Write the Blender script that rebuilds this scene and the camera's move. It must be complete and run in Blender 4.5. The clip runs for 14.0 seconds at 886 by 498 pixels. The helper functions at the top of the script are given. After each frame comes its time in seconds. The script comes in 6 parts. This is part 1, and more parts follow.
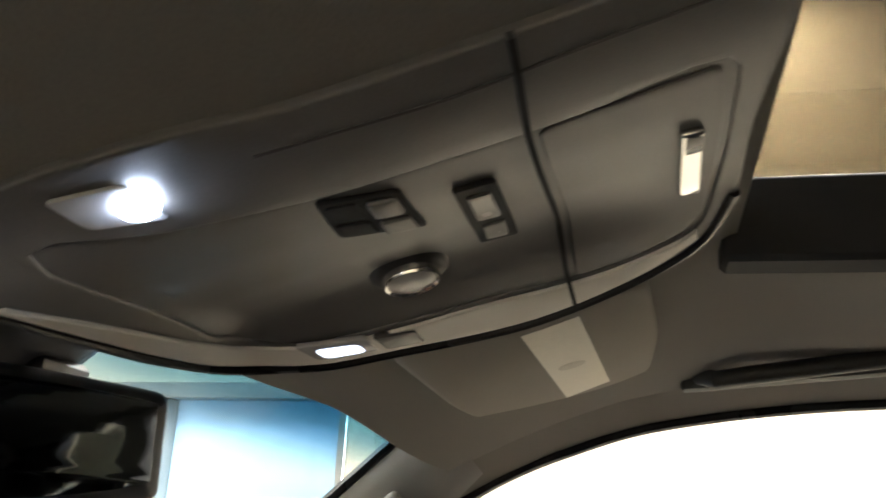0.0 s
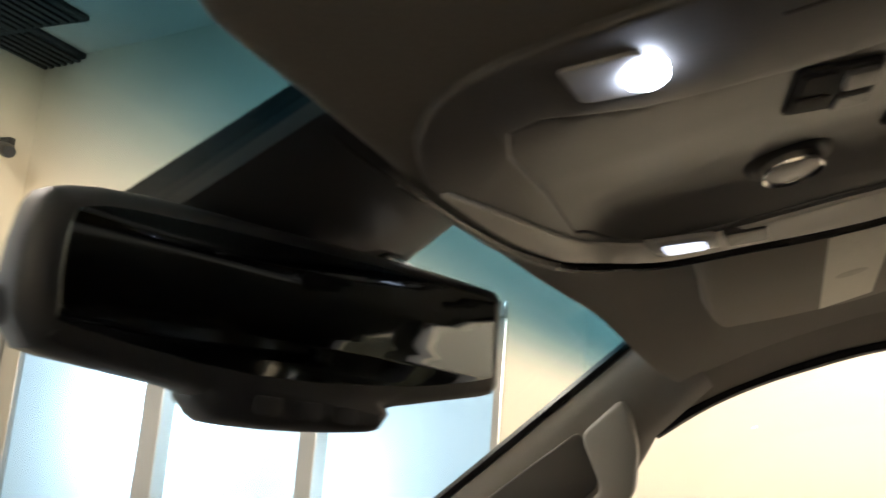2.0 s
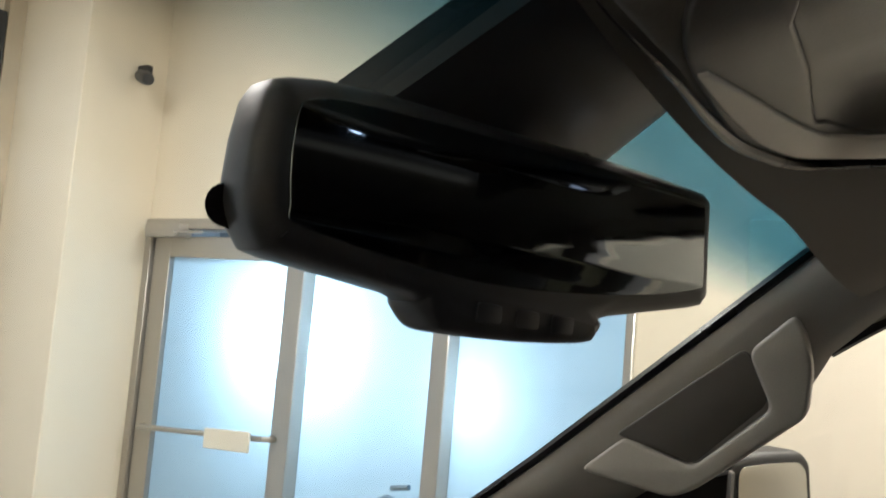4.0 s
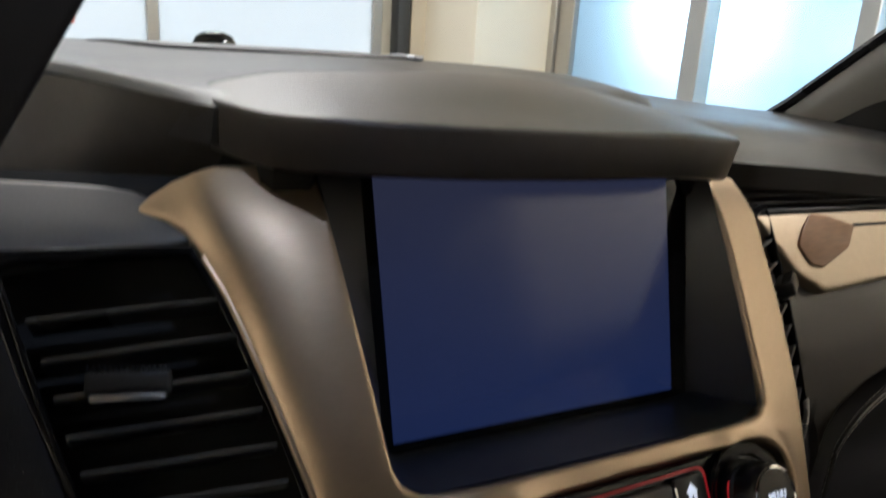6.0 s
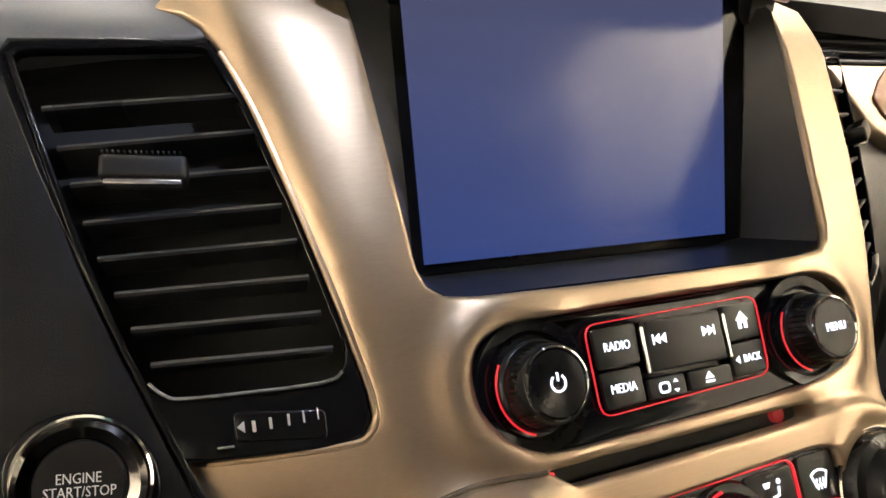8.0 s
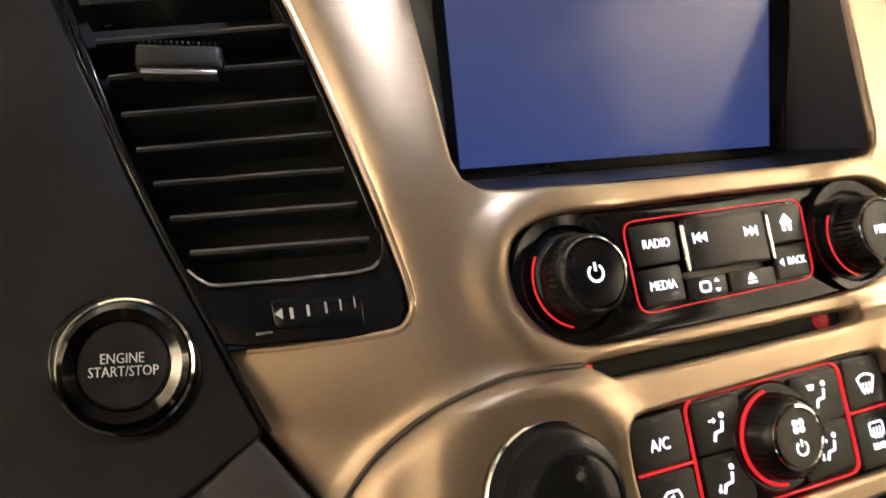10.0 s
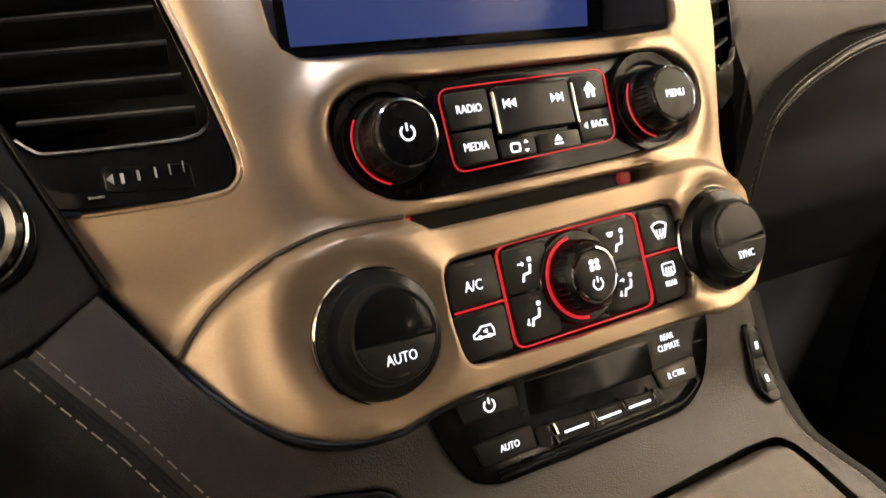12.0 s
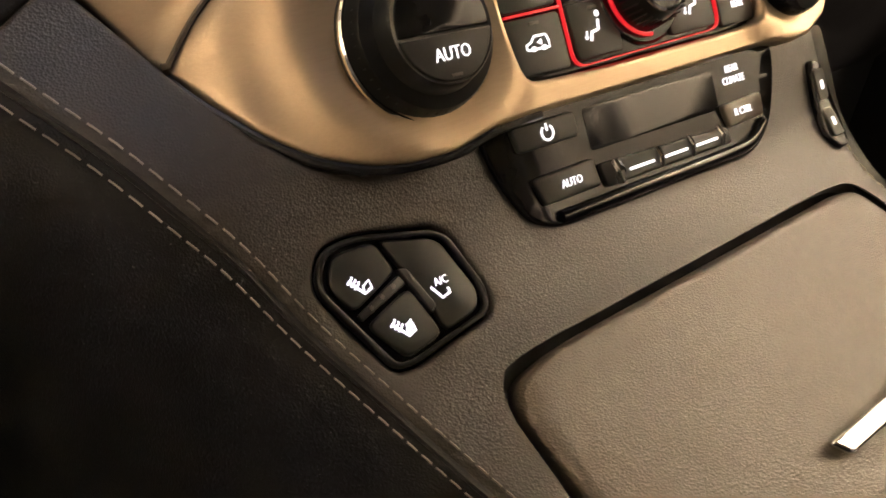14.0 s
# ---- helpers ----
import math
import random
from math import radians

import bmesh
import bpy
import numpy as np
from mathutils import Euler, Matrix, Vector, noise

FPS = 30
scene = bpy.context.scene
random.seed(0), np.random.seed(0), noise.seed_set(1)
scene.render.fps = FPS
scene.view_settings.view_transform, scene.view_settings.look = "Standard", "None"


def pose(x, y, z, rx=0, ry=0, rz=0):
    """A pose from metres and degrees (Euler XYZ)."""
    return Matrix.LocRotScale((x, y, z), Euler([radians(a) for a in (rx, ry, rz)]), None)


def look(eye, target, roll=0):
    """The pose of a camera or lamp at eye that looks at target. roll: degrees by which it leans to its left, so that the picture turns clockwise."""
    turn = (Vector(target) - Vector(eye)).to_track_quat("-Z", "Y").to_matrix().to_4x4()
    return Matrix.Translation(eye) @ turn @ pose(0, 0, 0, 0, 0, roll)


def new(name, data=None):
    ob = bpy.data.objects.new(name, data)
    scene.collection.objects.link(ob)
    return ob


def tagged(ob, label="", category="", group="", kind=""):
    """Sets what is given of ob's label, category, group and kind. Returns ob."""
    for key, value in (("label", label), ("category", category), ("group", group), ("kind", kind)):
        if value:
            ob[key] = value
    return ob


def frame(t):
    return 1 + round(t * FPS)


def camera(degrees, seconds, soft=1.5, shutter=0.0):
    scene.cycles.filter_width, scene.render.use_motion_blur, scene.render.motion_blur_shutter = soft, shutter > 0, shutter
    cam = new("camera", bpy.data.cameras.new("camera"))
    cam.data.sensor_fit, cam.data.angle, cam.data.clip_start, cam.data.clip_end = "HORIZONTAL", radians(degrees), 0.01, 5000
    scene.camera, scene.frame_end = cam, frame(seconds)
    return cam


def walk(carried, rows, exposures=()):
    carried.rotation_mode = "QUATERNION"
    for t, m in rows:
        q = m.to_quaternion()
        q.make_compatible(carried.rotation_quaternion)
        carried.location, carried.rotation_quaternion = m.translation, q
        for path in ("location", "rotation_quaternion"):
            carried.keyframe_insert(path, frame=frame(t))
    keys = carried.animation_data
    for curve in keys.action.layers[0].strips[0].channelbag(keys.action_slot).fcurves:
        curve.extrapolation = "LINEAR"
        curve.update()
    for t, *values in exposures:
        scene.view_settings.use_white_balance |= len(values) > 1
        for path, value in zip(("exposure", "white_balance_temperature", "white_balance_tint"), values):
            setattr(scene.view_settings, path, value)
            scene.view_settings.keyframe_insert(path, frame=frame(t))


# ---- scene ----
cam = camera(57.5, 14.0, soft=1.6, shutter=0.5)

PATH = [
    (0, (-0.303, -0.322, 1.551), (1.553, 0.148, 2.13), 3.1),
    (0.5, (-0.295, -0.29, 1.541), (1.547, 0.242, 2.11), 5.2),
    (1, (-0.298, -0.27, 1.534), (1.541, 0.307, 2.067), 4.7),
    (1.5, (-0.306, -0.243, 1.531), (1.53, 0.4, 1.995), 4.5),
    (2, (-0.322, -0.202, 1.532), (1.492, 0.552, 1.907), 4.6),
    (2.2, (-0.331, -0.184, 1.533), (1.474, 0.603, 1.884), 3.5),
    (4.4, (-0.3, -0.151, 1.518), (1.388, 0.921, 1.565), 5.1),
    (4.7, (-0.288, -0.161, 1.489), (1.363, 0.963, 1.391), 4.7),
    (5, (-0.289, -0.2, 1.461), (1.21, 1.096, 1.192), 5.0),
    (5.3, (-0.276, -0.239, 1.425), (0.98, 1.261, 1.01), 4.5),
    (5.5, (-0.257, -0.246, 1.402), (0.89, 1.313, 0.898), 4.2),
    (6, (-0.237, -0.276, 1.345), (0.755, 1.346, 0.724), 3.7),
    (6.5, (-0.224, -0.281, 1.314), (0.677, 1.362, 0.614), 3.5),
    (7, (-0.221, -0.285, 1.299), (0.633, 1.367, 0.563), 2.5),
    (9.3, (-0.223, -0.29, 1.276), (0.531, 1.395, 0.506), 1.4),
    (9.5, (-0.223, -0.29, 1.272), (0.507, 1.398, 0.486), 1.1),
    (10, (-0.224, -0.299, 1.259), (0.499, 1.378, 0.445), 0.2),
    (10.5, (-0.225, -0.318, 1.27), (0.56, 1.31, 0.415), 0.0),
    (11, (-0.233, -0.344, 1.271), (0.637, 1.206, 0.353), 1.1),
    (11.5, (-0.22, -0.355, 1.262), (0.681, 1.155, 0.308), 1.2),
    (12, (-0.213, -0.345, 1.251), (0.687, 1.145, 0.266), 1.2),
    (12.5, (-0.207, -0.339, 1.235), (0.679, 1.136, 0.216), 0.5),
    (13, (-0.215, -0.343, 1.209), (0.678, 1.074, 0.116), 1.5),
    (13.5, (-0.235, -0.337, 1.181), (0.673, 1.005, 0.009), 2.5),
    (14, (-0.235, -0.313, 1.165), (0.705, 0.983, -0.033), 0.7),
]
EXPOSURES = [(0.0, 0.75, 5350, 11), (1.0, 0.5, 5500, 12), (2.2, 0.0, 5750, 13), (4.4, -0.55, 5100, 11), (5.0, -1.25, 4850, 11), (5.6, -1.1, 4900, 11), (6.2, 0.35, 5250, 13),
             (7.0, 1.5, 5380, 14), (9.5, 1.6, 5700, 16), (10.5, 1.5, 5780, 17), (12.5, 1.28, 5850, 19), (14.0, 1.5, 6250, 19)]
walk(cam, [(t, look(eye, target, roll)) for t, eye, target, roll in PATH], EXPOSURES)

# ---- world and light ----
world = bpy.data.worlds.new("world")
scene.world = world
world.use_nodes = True
wn = world.node_tree
bg = wn.nodes["Background"]
sky = wn.nodes.new("ShaderNodeTexSky")
sky.sky_type, sky.sun_disc, sky.sun_elevation, sky.sun_rotation = "NISHITA", False, radians(32), radians(12)
wn.links.new(sky.outputs[0], bg.inputs[0])
bg.inputs[1].default_value = 0.12
scene.view_settings.exposure = 0.0


def area(name, eye, target, size, power, colour):
    li = bpy.data.lights.new(name, "AREA")
    li.shape, li.size, li.size_y, li.energy, li.color = "RECTANGLE", size[0], size[1], power, colour
    ob = new(name, li)
    ob.matrix_world = look(eye, target)
    return ob


WARM, DAY, COOL = (1.0, 0.83, 0.62), (0.72, 0.86, 1.0), (0.86, 0.92, 1.0)
sun = bpy.data.lights.new("sun", "SUN")
sun.energy, sun.angle, sun.color = 4.5, radians(12), (1, 0.96, 0.90)
new("sun", sun).matrix_world = look((-2, 9, 5.5), (0, 0, 0))
# ceiling lamps of the hall
for x, y, e in ((2.0, -0.6, 340), (2.0, -2.8, 270), (0.4, 2.4, 100)):
    area("ceiling_lamp", (x, y, 3.12), (x, y, 0), (1.2, 0.3), e, WARM)
# unseen fill lamps added along the side wall, turned to wash it
for y, e in ((-1.6, 66), (1.2, 60)):
    area("wall_fill_light", (-3.3, y, 3.10), (-3.9, y, 2.55), (1.2, 0.25), e, WARM)
# lamps that shine behind the frosted panes
for p, e in (((2.795, 2.13, 1.345), 26), ((2.805, 2.455, 1.345), 26), ((2.66, 1.265, 1.20), 9)):
    li = bpy.data.lights.new("lamp_behind_glass", "POINT")
    li.energy, li.shadow_soft_size, li.color = e, 0.05, (0.84, 0.95, 1.0)
    new("lamp_behind_glass", li).location = p
# added fill light, unseen, that brightens the frosted panes evenly
area("pane_fill_light", (3.6, 1.8, 2.9), (3.6, 1.8, 0), (0.4, 2.4), 82, (0.78, 0.91, 1.0))

# the lit map lamp in the overhead console
li = bpy.data.lights.new("map_lamp_light", "SPOT")
li.energy, li.spot_size, li.spot_blend, li.shadow_soft_size, li.color = 1.5, radians(64), 0.8, 0.006, (0.92, 0.95, 1.0)
new("map_lamp_light", li).matrix_world = look((-0.089, -0.166, 1.621), (-0.110, 0.09, 1.2))

# ---- frames of reference ----
CAR = Matrix.Translation((0, 0, 1.15)) @ Matrix.Rotation(radians(3.2), 4, "Y") @ Matrix.Translation((0, 0, -1.15))
FLOOR = -0.25


def smooth(a, b, x):
    t = min(1.0, max(0.0, (x - a) / (b - a)))
    return t * t * (3 - 2 * t)


def soft_plus(x, k=0.02):
    return 0.5 * (x + math.sqrt(x * x + k * k))


# profile of the centre stack and console: (v, y, z), v runs up the face in metres
PROFILE = []
for n in range(0, 700):
    v = 0.18 - n * 0.001
    if v > -0.175:
        z = 1.15 + v / 1.19
        y = -0.055 + (0.7 if v > 0 else 0.62) * (z - 1.15)
    else:
        w = min(0.3, (-0.175 - v) / 1.2)
        y, z = -0.1461 - (-0.175 - v) / 1.2, 1.003 - 0.75 * w + 1.2 * w * w
    PROFILE.append((v, y, z))
PV = np.array(PROFILE)
for c in (1, 2):
    PV[:, c] = np.convolve(np.pad(PV[:, c], 12, mode="reflect", reflect_type="odd"), np.ones(25) / 25, "valid")


def stack(u, v):
    """Place on the face of the stack and console at u across and v up."""
    f = min(698.0, max(0.0, (0.18 - v) * 1000))
    i = int(f)
    k = f - i
    y, z = PV[i, 1] * (1 - k) + PV[i + 1, 1] * k, PV[i, 2] * (1 - k) + PV[i + 1, 2] * k
    y += 0.25 * (soft_plus(abs(u) - 0.09) - soft_plus(-0.09)) * smooth(1.01, 1.085, z)
    return Vector((u, y, z))


def tangent_frame(surf, u, v):
    p = surf(u, v)
    a = (surf(u + 0.002, v) - surf(u - 0.002, v)).normalized()
    b = surf(u, v + 0.002) - surf(u, v - 0.002)
    n = a.cross(b).normalized()
    return p, a, n.cross(a).normalized(), n


def knob_frame(u, v):
    """Knobs stand square to the middle of the face, wherever they sit."""
    n, b = tangent_frame(stack, 0.0, v)[3], tangent_frame(stack, 0.0, v)[2]
    return stack(u, v), Vector((1, 0, 0)), b, n


def interp(x, pts):
    if x <= pts[0][0]:
        return pts[0][1]
    for (a, p), (b, q) in zip(pts, pts[1:]):
        if x <= b:
            return p + (q - p) * (x - a) / (b - a)
    return pts[-1][1]


def spline(pts, n=4, closed=True):
    """A smooth closed outline through pts."""
    out, m = [], len(pts)
    for i in range(m if closed else m - 1):
        p = [Vector(pts[(i + k) % m] if closed else pts[min(m - 1, max(0, i + k))]) for k in (-1, 0, 1, 2)]
        for j in range(n):
            t = j / n
            q = 0.5 * (2 * p[1] + (p[2] - p[0]) * t + (2 * p[0] - 5 * p[1] + 4 * p[2] - p[3]) * t * t + (3 * p[1] - p[0] - 3 * p[2] + p[3]) * t ** 3)
            out.append(tuple(q))
    if not closed:
        out.append(tuple(Vector(pts[-1])))
    return out


# lower face of the overhead console across the car: rise of its band, and the hollow of its face
ROOF_BAND = [(-0.28, 0.052), (-0.24, 0.037), (-0.20, 0.019), (-0.16, 0.003), (-0.13, -0.007), (-0.10, -0.011), (-0.078, -0.010), (-0.05, -0.0075), (0.0, -0.004), (0.05, -0.003), (0.105, -0.0045), (0.14, -0.010), (0.20, -0.022)]
ROOF_BAND = spline(ROOF_BAND, 4, False)
ROOF_HOLLOW = [(-0.05, 0.0), (-0.02, 0.003), (0.0, 0.005), (0.017, 0.008), (0.041, 0.011), (0.055, 0.009), (0.075, 0.003), (0.092, 0.0)]
ROOF_HOLLOW = spline(ROOF_HOLLOW, 4, False)


def roof(u, v):
    """Lower face of the overhead console, u across and v forward; its normal looks down."""
    hollow = interp(u, ROOF_HOLLOW) * smooth(-0.10, -0.13, v) * (1 - 0.75 * smooth(-0.28, -0.35, v))
    return Vector((u, v, 1.655 - 0.32 * (v + 0.212) + interp(u, ROOF_BAND) + hollow))


# ---- helpers for things and parts ----
def thing(name, base, label, category, group="", kind="", car=True):
    ob = new(name)
    ob.empty_display_size = 0.05
    ob.location = (CAR @ Vector(base)) if car else Vector(base)
    return tagged(ob, label, category, group, kind)


def put(name, bm, mat, parent=None, label="", car=True, flat=False):
    bmesh.ops.remove_doubles(bm, verts=bm.verts, dist=1e-6)
    bmesh.ops.recalc_face_normals(bm, faces=bm.faces)
    me = bpy.data.meshes.new(name)
    bm.to_mesh(me)
    bm.free()
    return put_mesh(name, me, mat, parent, label, car, flat)


def put_mesh(name, me, mat, parent=None, label="", car=True, flat=False):
    if car:
        me.transform(CAR)
    me.materials.clear()
    me.materials.append(mat)
    if not flat:
        me.polygons.foreach_set("use_smooth", [True] * len(me.polygons))
        me.set_sharp_from_angle(angle=radians(38))
    ob = new(name, me)
    if parent is not None:
        ob.parent = parent
        base = parent
        off = Matrix.Identity(4)
        while base is not None:
            off = Matrix.Translation(base.location) @ off if base.type == "EMPTY" else off
            base = base.parent
        ob.matrix_parent_inverse = off.inverted()
        if parent.type != "EMPTY":
            ob.matrix_parent_inverse = Matrix.Identity(4)
    return tagged(ob, label) if label else ob


def rbox(lo, hi, bevel=0.0, seg=2, shape=None):
    bm = bmesh.new()
    bmesh.ops.create_cube(bm, size=1)
    for v in bm.verts:
        v.co = Vector([lo[i] + (v.co[i] + 0.5) * (hi[i] - lo[i]) for i in range(3)])
    if bevel:
        bmesh.ops.bevel(bm, geom=bm.edges[:], offset=bevel, segments=seg, profile=0.6, affect="EDGES", clamp_overlap=True)
    if shape:
        for v in bm.verts:
            v.co = shape(v.co)
    return bm


def grid(f, nu, nv, thick=None):
    """A sheet f(a, b) for a and b from 0 to 1; thick: a vector or a function that gives the way to its back."""
    bm = bmesh.new()
    rows = [[bm.verts.new(f(i / nu, j / nv)) for i in range(nu + 1)] for j in range(nv + 1)]
    for a, b in zip(rows, rows[1:]):
        for i in range(nu):
            bm.faces.new((a[i], a[i + 1], b[i + 1], b[i]))
    if thick is not None:
        back = [[bm.verts.new(v.co + (thick(v.co) if callable(thick) else Vector(thick))) for v in r] for r in rows]
        for a, b in zip(back, back[1:]):
            for i in range(nu):
                bm.faces.new((a[i], b[i], b[i + 1], a[i + 1]))
        ring = [(j, 0) for j in range(nv)] + [(nv, i) for i in range(nu)] + [(j, nu) for j in range(nv, 0, -1)] + [(0, i) for i in range(nu, 0, -1)]
        for (a, b), (c, d) in zip(ring, ring[1:] + ring[:1]):
            bm.faces.new((rows[a][b], rows[c][d], back[c][d], back[a][b]))
    return bm


def tube(points, r, seg=8, close=False):
    """A tube along points; r: a radius or a radius for each point."""
    bm = bmesh.new()
    pts = [Vector(p) for p in points]
    rings = []
    for i, p in enumerate(pts):
        a, b = pts[max(0, i - 1)], pts[min(len(pts) - 1, i + 1)]
        if close:
            a, b = pts[i - 1], pts[(i + 1) % len(pts)]
        d = (b - a).normalized()
        s = d.cross(Vector((0, 0, 1)) if abs(d.z) < 0.9 else Vector((1, 0, 0))).normalized()
        t = s.cross(d)
        rr = r[i] if isinstance(r, (list, tuple)) else r
        rings.append([bm.verts.new(p + rr * (s * math.cos(k * math.tau / seg) + t * math.sin(k * math.tau / seg))) for k in range(seg)])
    pairs = list(zip(rings, rings[1:])) + ([(rings[-1], rings[0])] if close else [])
    for a, b in pairs:
        for k in range(seg):
            bm.faces.new((a[k], a[(k + 1) % seg], b[(k + 1) % seg], b[k]))
    if not close:
        bm.faces.new(rings[0][::-1])
        bm.faces.new(rings[-1])
    return bm


def lathe(frame4, profile, seg=40):
    """A turned body from (radius, height) pairs about the frame's normal."""
    p, a, b, n = frame4
    bm = bmesh.new()
    rings = []
    for r, h in profile:
        rings.append([bm.verts.new(p + n * h + r * (a * math.cos(k * math.tau / seg) + b * math.sin(k * math.tau / seg))) for k in range(seg)] if r > 1e-6 else [bm.verts.new(p + n * h)])
    for x, y in zip(rings, rings[1:]):
        for k in range(seg):
            k2 = (k + 1) % seg
            if len(x) == 1:
                bm.faces.new((x[0], y[k2], y[k]))
            elif len(y) == 1:
                bm.faces.new((x[k], x[k2], y[0]))
            else:
                bm.faces.new((x[k], x[k2], y[k2], y[k]))
    return bm


def curve_mesh(loops, thick, bevel, seg=2):
    cu = bpy.data.curves.new("outline", "CURVE")
    cu.dimensions, cu.fill_mode = "2D", "BOTH"
    cu.extrude, cu.bevel_depth, cu.bevel_resolution, cu.offset = max(1e-5, thick / 2 - bevel), bevel, seg, -bevel
    for loop in loops:
        sp = cu.splines.new("POLY")
        sp.points.add(len(loop) - 1)
        for p, (x, y) in zip(sp.points, loop):
            p.co = (x, y, 0, 1)
        sp.use_cyclic_u = True
    ob = bpy.data.objects.new("outline", cu)
    me = bpy.data.meshes.new_from_object(ob)
    bpy.data.objects.remove(ob)
    bpy.data.curves.remove(cu)
    return me


def plate(name, loops, w0, w1, mat, parent, label="", surf=stack, bevel=0.0006, cut=0.0, lift=None, flip=False, car=True, flat=False):
    """A plate with the given outlines (the first is the outer one) on a surface, from height w0 to w1 along its normal."""
    me = curve_mesh(loops, w1 - w0, bevel)
    bm = bmesh.new()
    bm.from_mesh(me)
    bpy.data.meshes.remove(me)
    bmesh.ops.remove_doubles(bm, verts=bm.verts, dist=1e-6)
    if cut:
        for axis in (0, 1):
            c = [v.co[axis] for v in bm.verts]
            k = math.floor(min(c) / cut) + 1
            while k * cut < max(c):
                co, no = [0, 0, 0], [0, 0, 0]
                co[axis], no[axis] = k * cut, 1
                bmesh.ops.bisect_plane(bm, geom=bm.verts[:] + bm.edges[:] + bm.faces[:], plane_co=co, plane_no=no, dist=1e-6)
                k += 1
    mid = (w0 + w1) / 2
    for v in bm.verts:
        u, q, w = v.co
        p, a, b, n = tangent_frame(surf, u, q)
        h = mid + w + (lift(u, q) if lift else 0)
        v.co = p + n * (-h if flip else h)
    return put(name, bm, mat, parent, label, car, flat)


def words(name, text, u, v, size, w, mat, parent, surf=stack, label="", flip=False, turn=0.0, mirror=False, car=True, thick=0.0003, weight=-0.010):
    cu = bpy.data.curves.new("text", "FONT")
    cu.body, cu.size, cu.extrude, cu.align_x, cu.align_y, cu.resolution_u = text, size * 0.95, thick, "CENTER", "CENTER", 2
    cu.offset = size * weight
    ob = bpy.data.objects.new("text", cu)
    me = bpy.data.meshes.new_from_object(ob)
    bpy.data.objects.remove(ob)
    bpy.data.curves.remove(cu)
    p, a, b, n = tangent_frame(surf, u, v)
    if flip:
        n = -n
    c, s = math.cos(turn), math.sin(turn)
    for x in me.vertices:
        q = x.co.copy()
        q.x *= -0.82 if mirror else 0.82
        x.co = p + a * (q.x * c - q.y * s) + b * (q.x * s + q.y * c) + n * (w + q.z)
    return put_mesh(name, me, mat, parent, label, car, True)


def rrect(u0, v0, u1, v1, r, n=4):
    """A rectangle with rounded corners; u0 < u1, v0 < v1."""
    out = []
    for cx, cy, s in ((u1 - r, v1 - r, 0), (u0 + r, v1 - r, 1), (u0 + r, v0 + r, 2), (u1 - r, v0 + r, 3)):
        for k in range(n + 1):
            a = (s + k / n) * math.pi / 2
            out.append((cx + r * math.cos(a), cy + r * math.sin(a)))
    return out


def rounded(pts, r, n=4):
    """The outline through pts, its corners rounded to about r."""
    out = []
    for i, p in enumerate(pts):
        a, b, c = Vector(pts[i - 1]), Vector(p), Vector(pts[(i + 1) % len(pts)])
        da, dc = (a - b), (c - b)
        k = min(r, da.length * 0.45, dc.length * 0.45)
        p0, p2 = b + da.normalized() * k, b + dc.normalized() * k
        for j in range(n + 1):
            t = j / n
            q = p0 * (1 - t) ** 2 + b * 2 * t * (1 - t) + p2 * t * t
            out.append((q.x, q.y))
    return out


def mm(pts):
    return [(x / 1000, y / 1000) for x, y in pts]


def circle(u, v, r, n=32):
    return [(u + r * math.cos(k * math.tau / n), v + r * math.sin(k * math.tau / n)) for k in range(n)]


def stroke(pts, w):
    """Outline of a broad line through pts."""
    p = [Vector(q) for q in pts]
    left, right = [], []
    for i, q in enumerate(p):
        d = (p[min(i + 1, len(p) - 1)] - p[max(i - 1, 0)]).normalized()
        s = Vector((-d.y, d.x)) * w / 2
        left.append(tuple(q + s))
        right.append(tuple(q - s))
    return left + right[::-1]


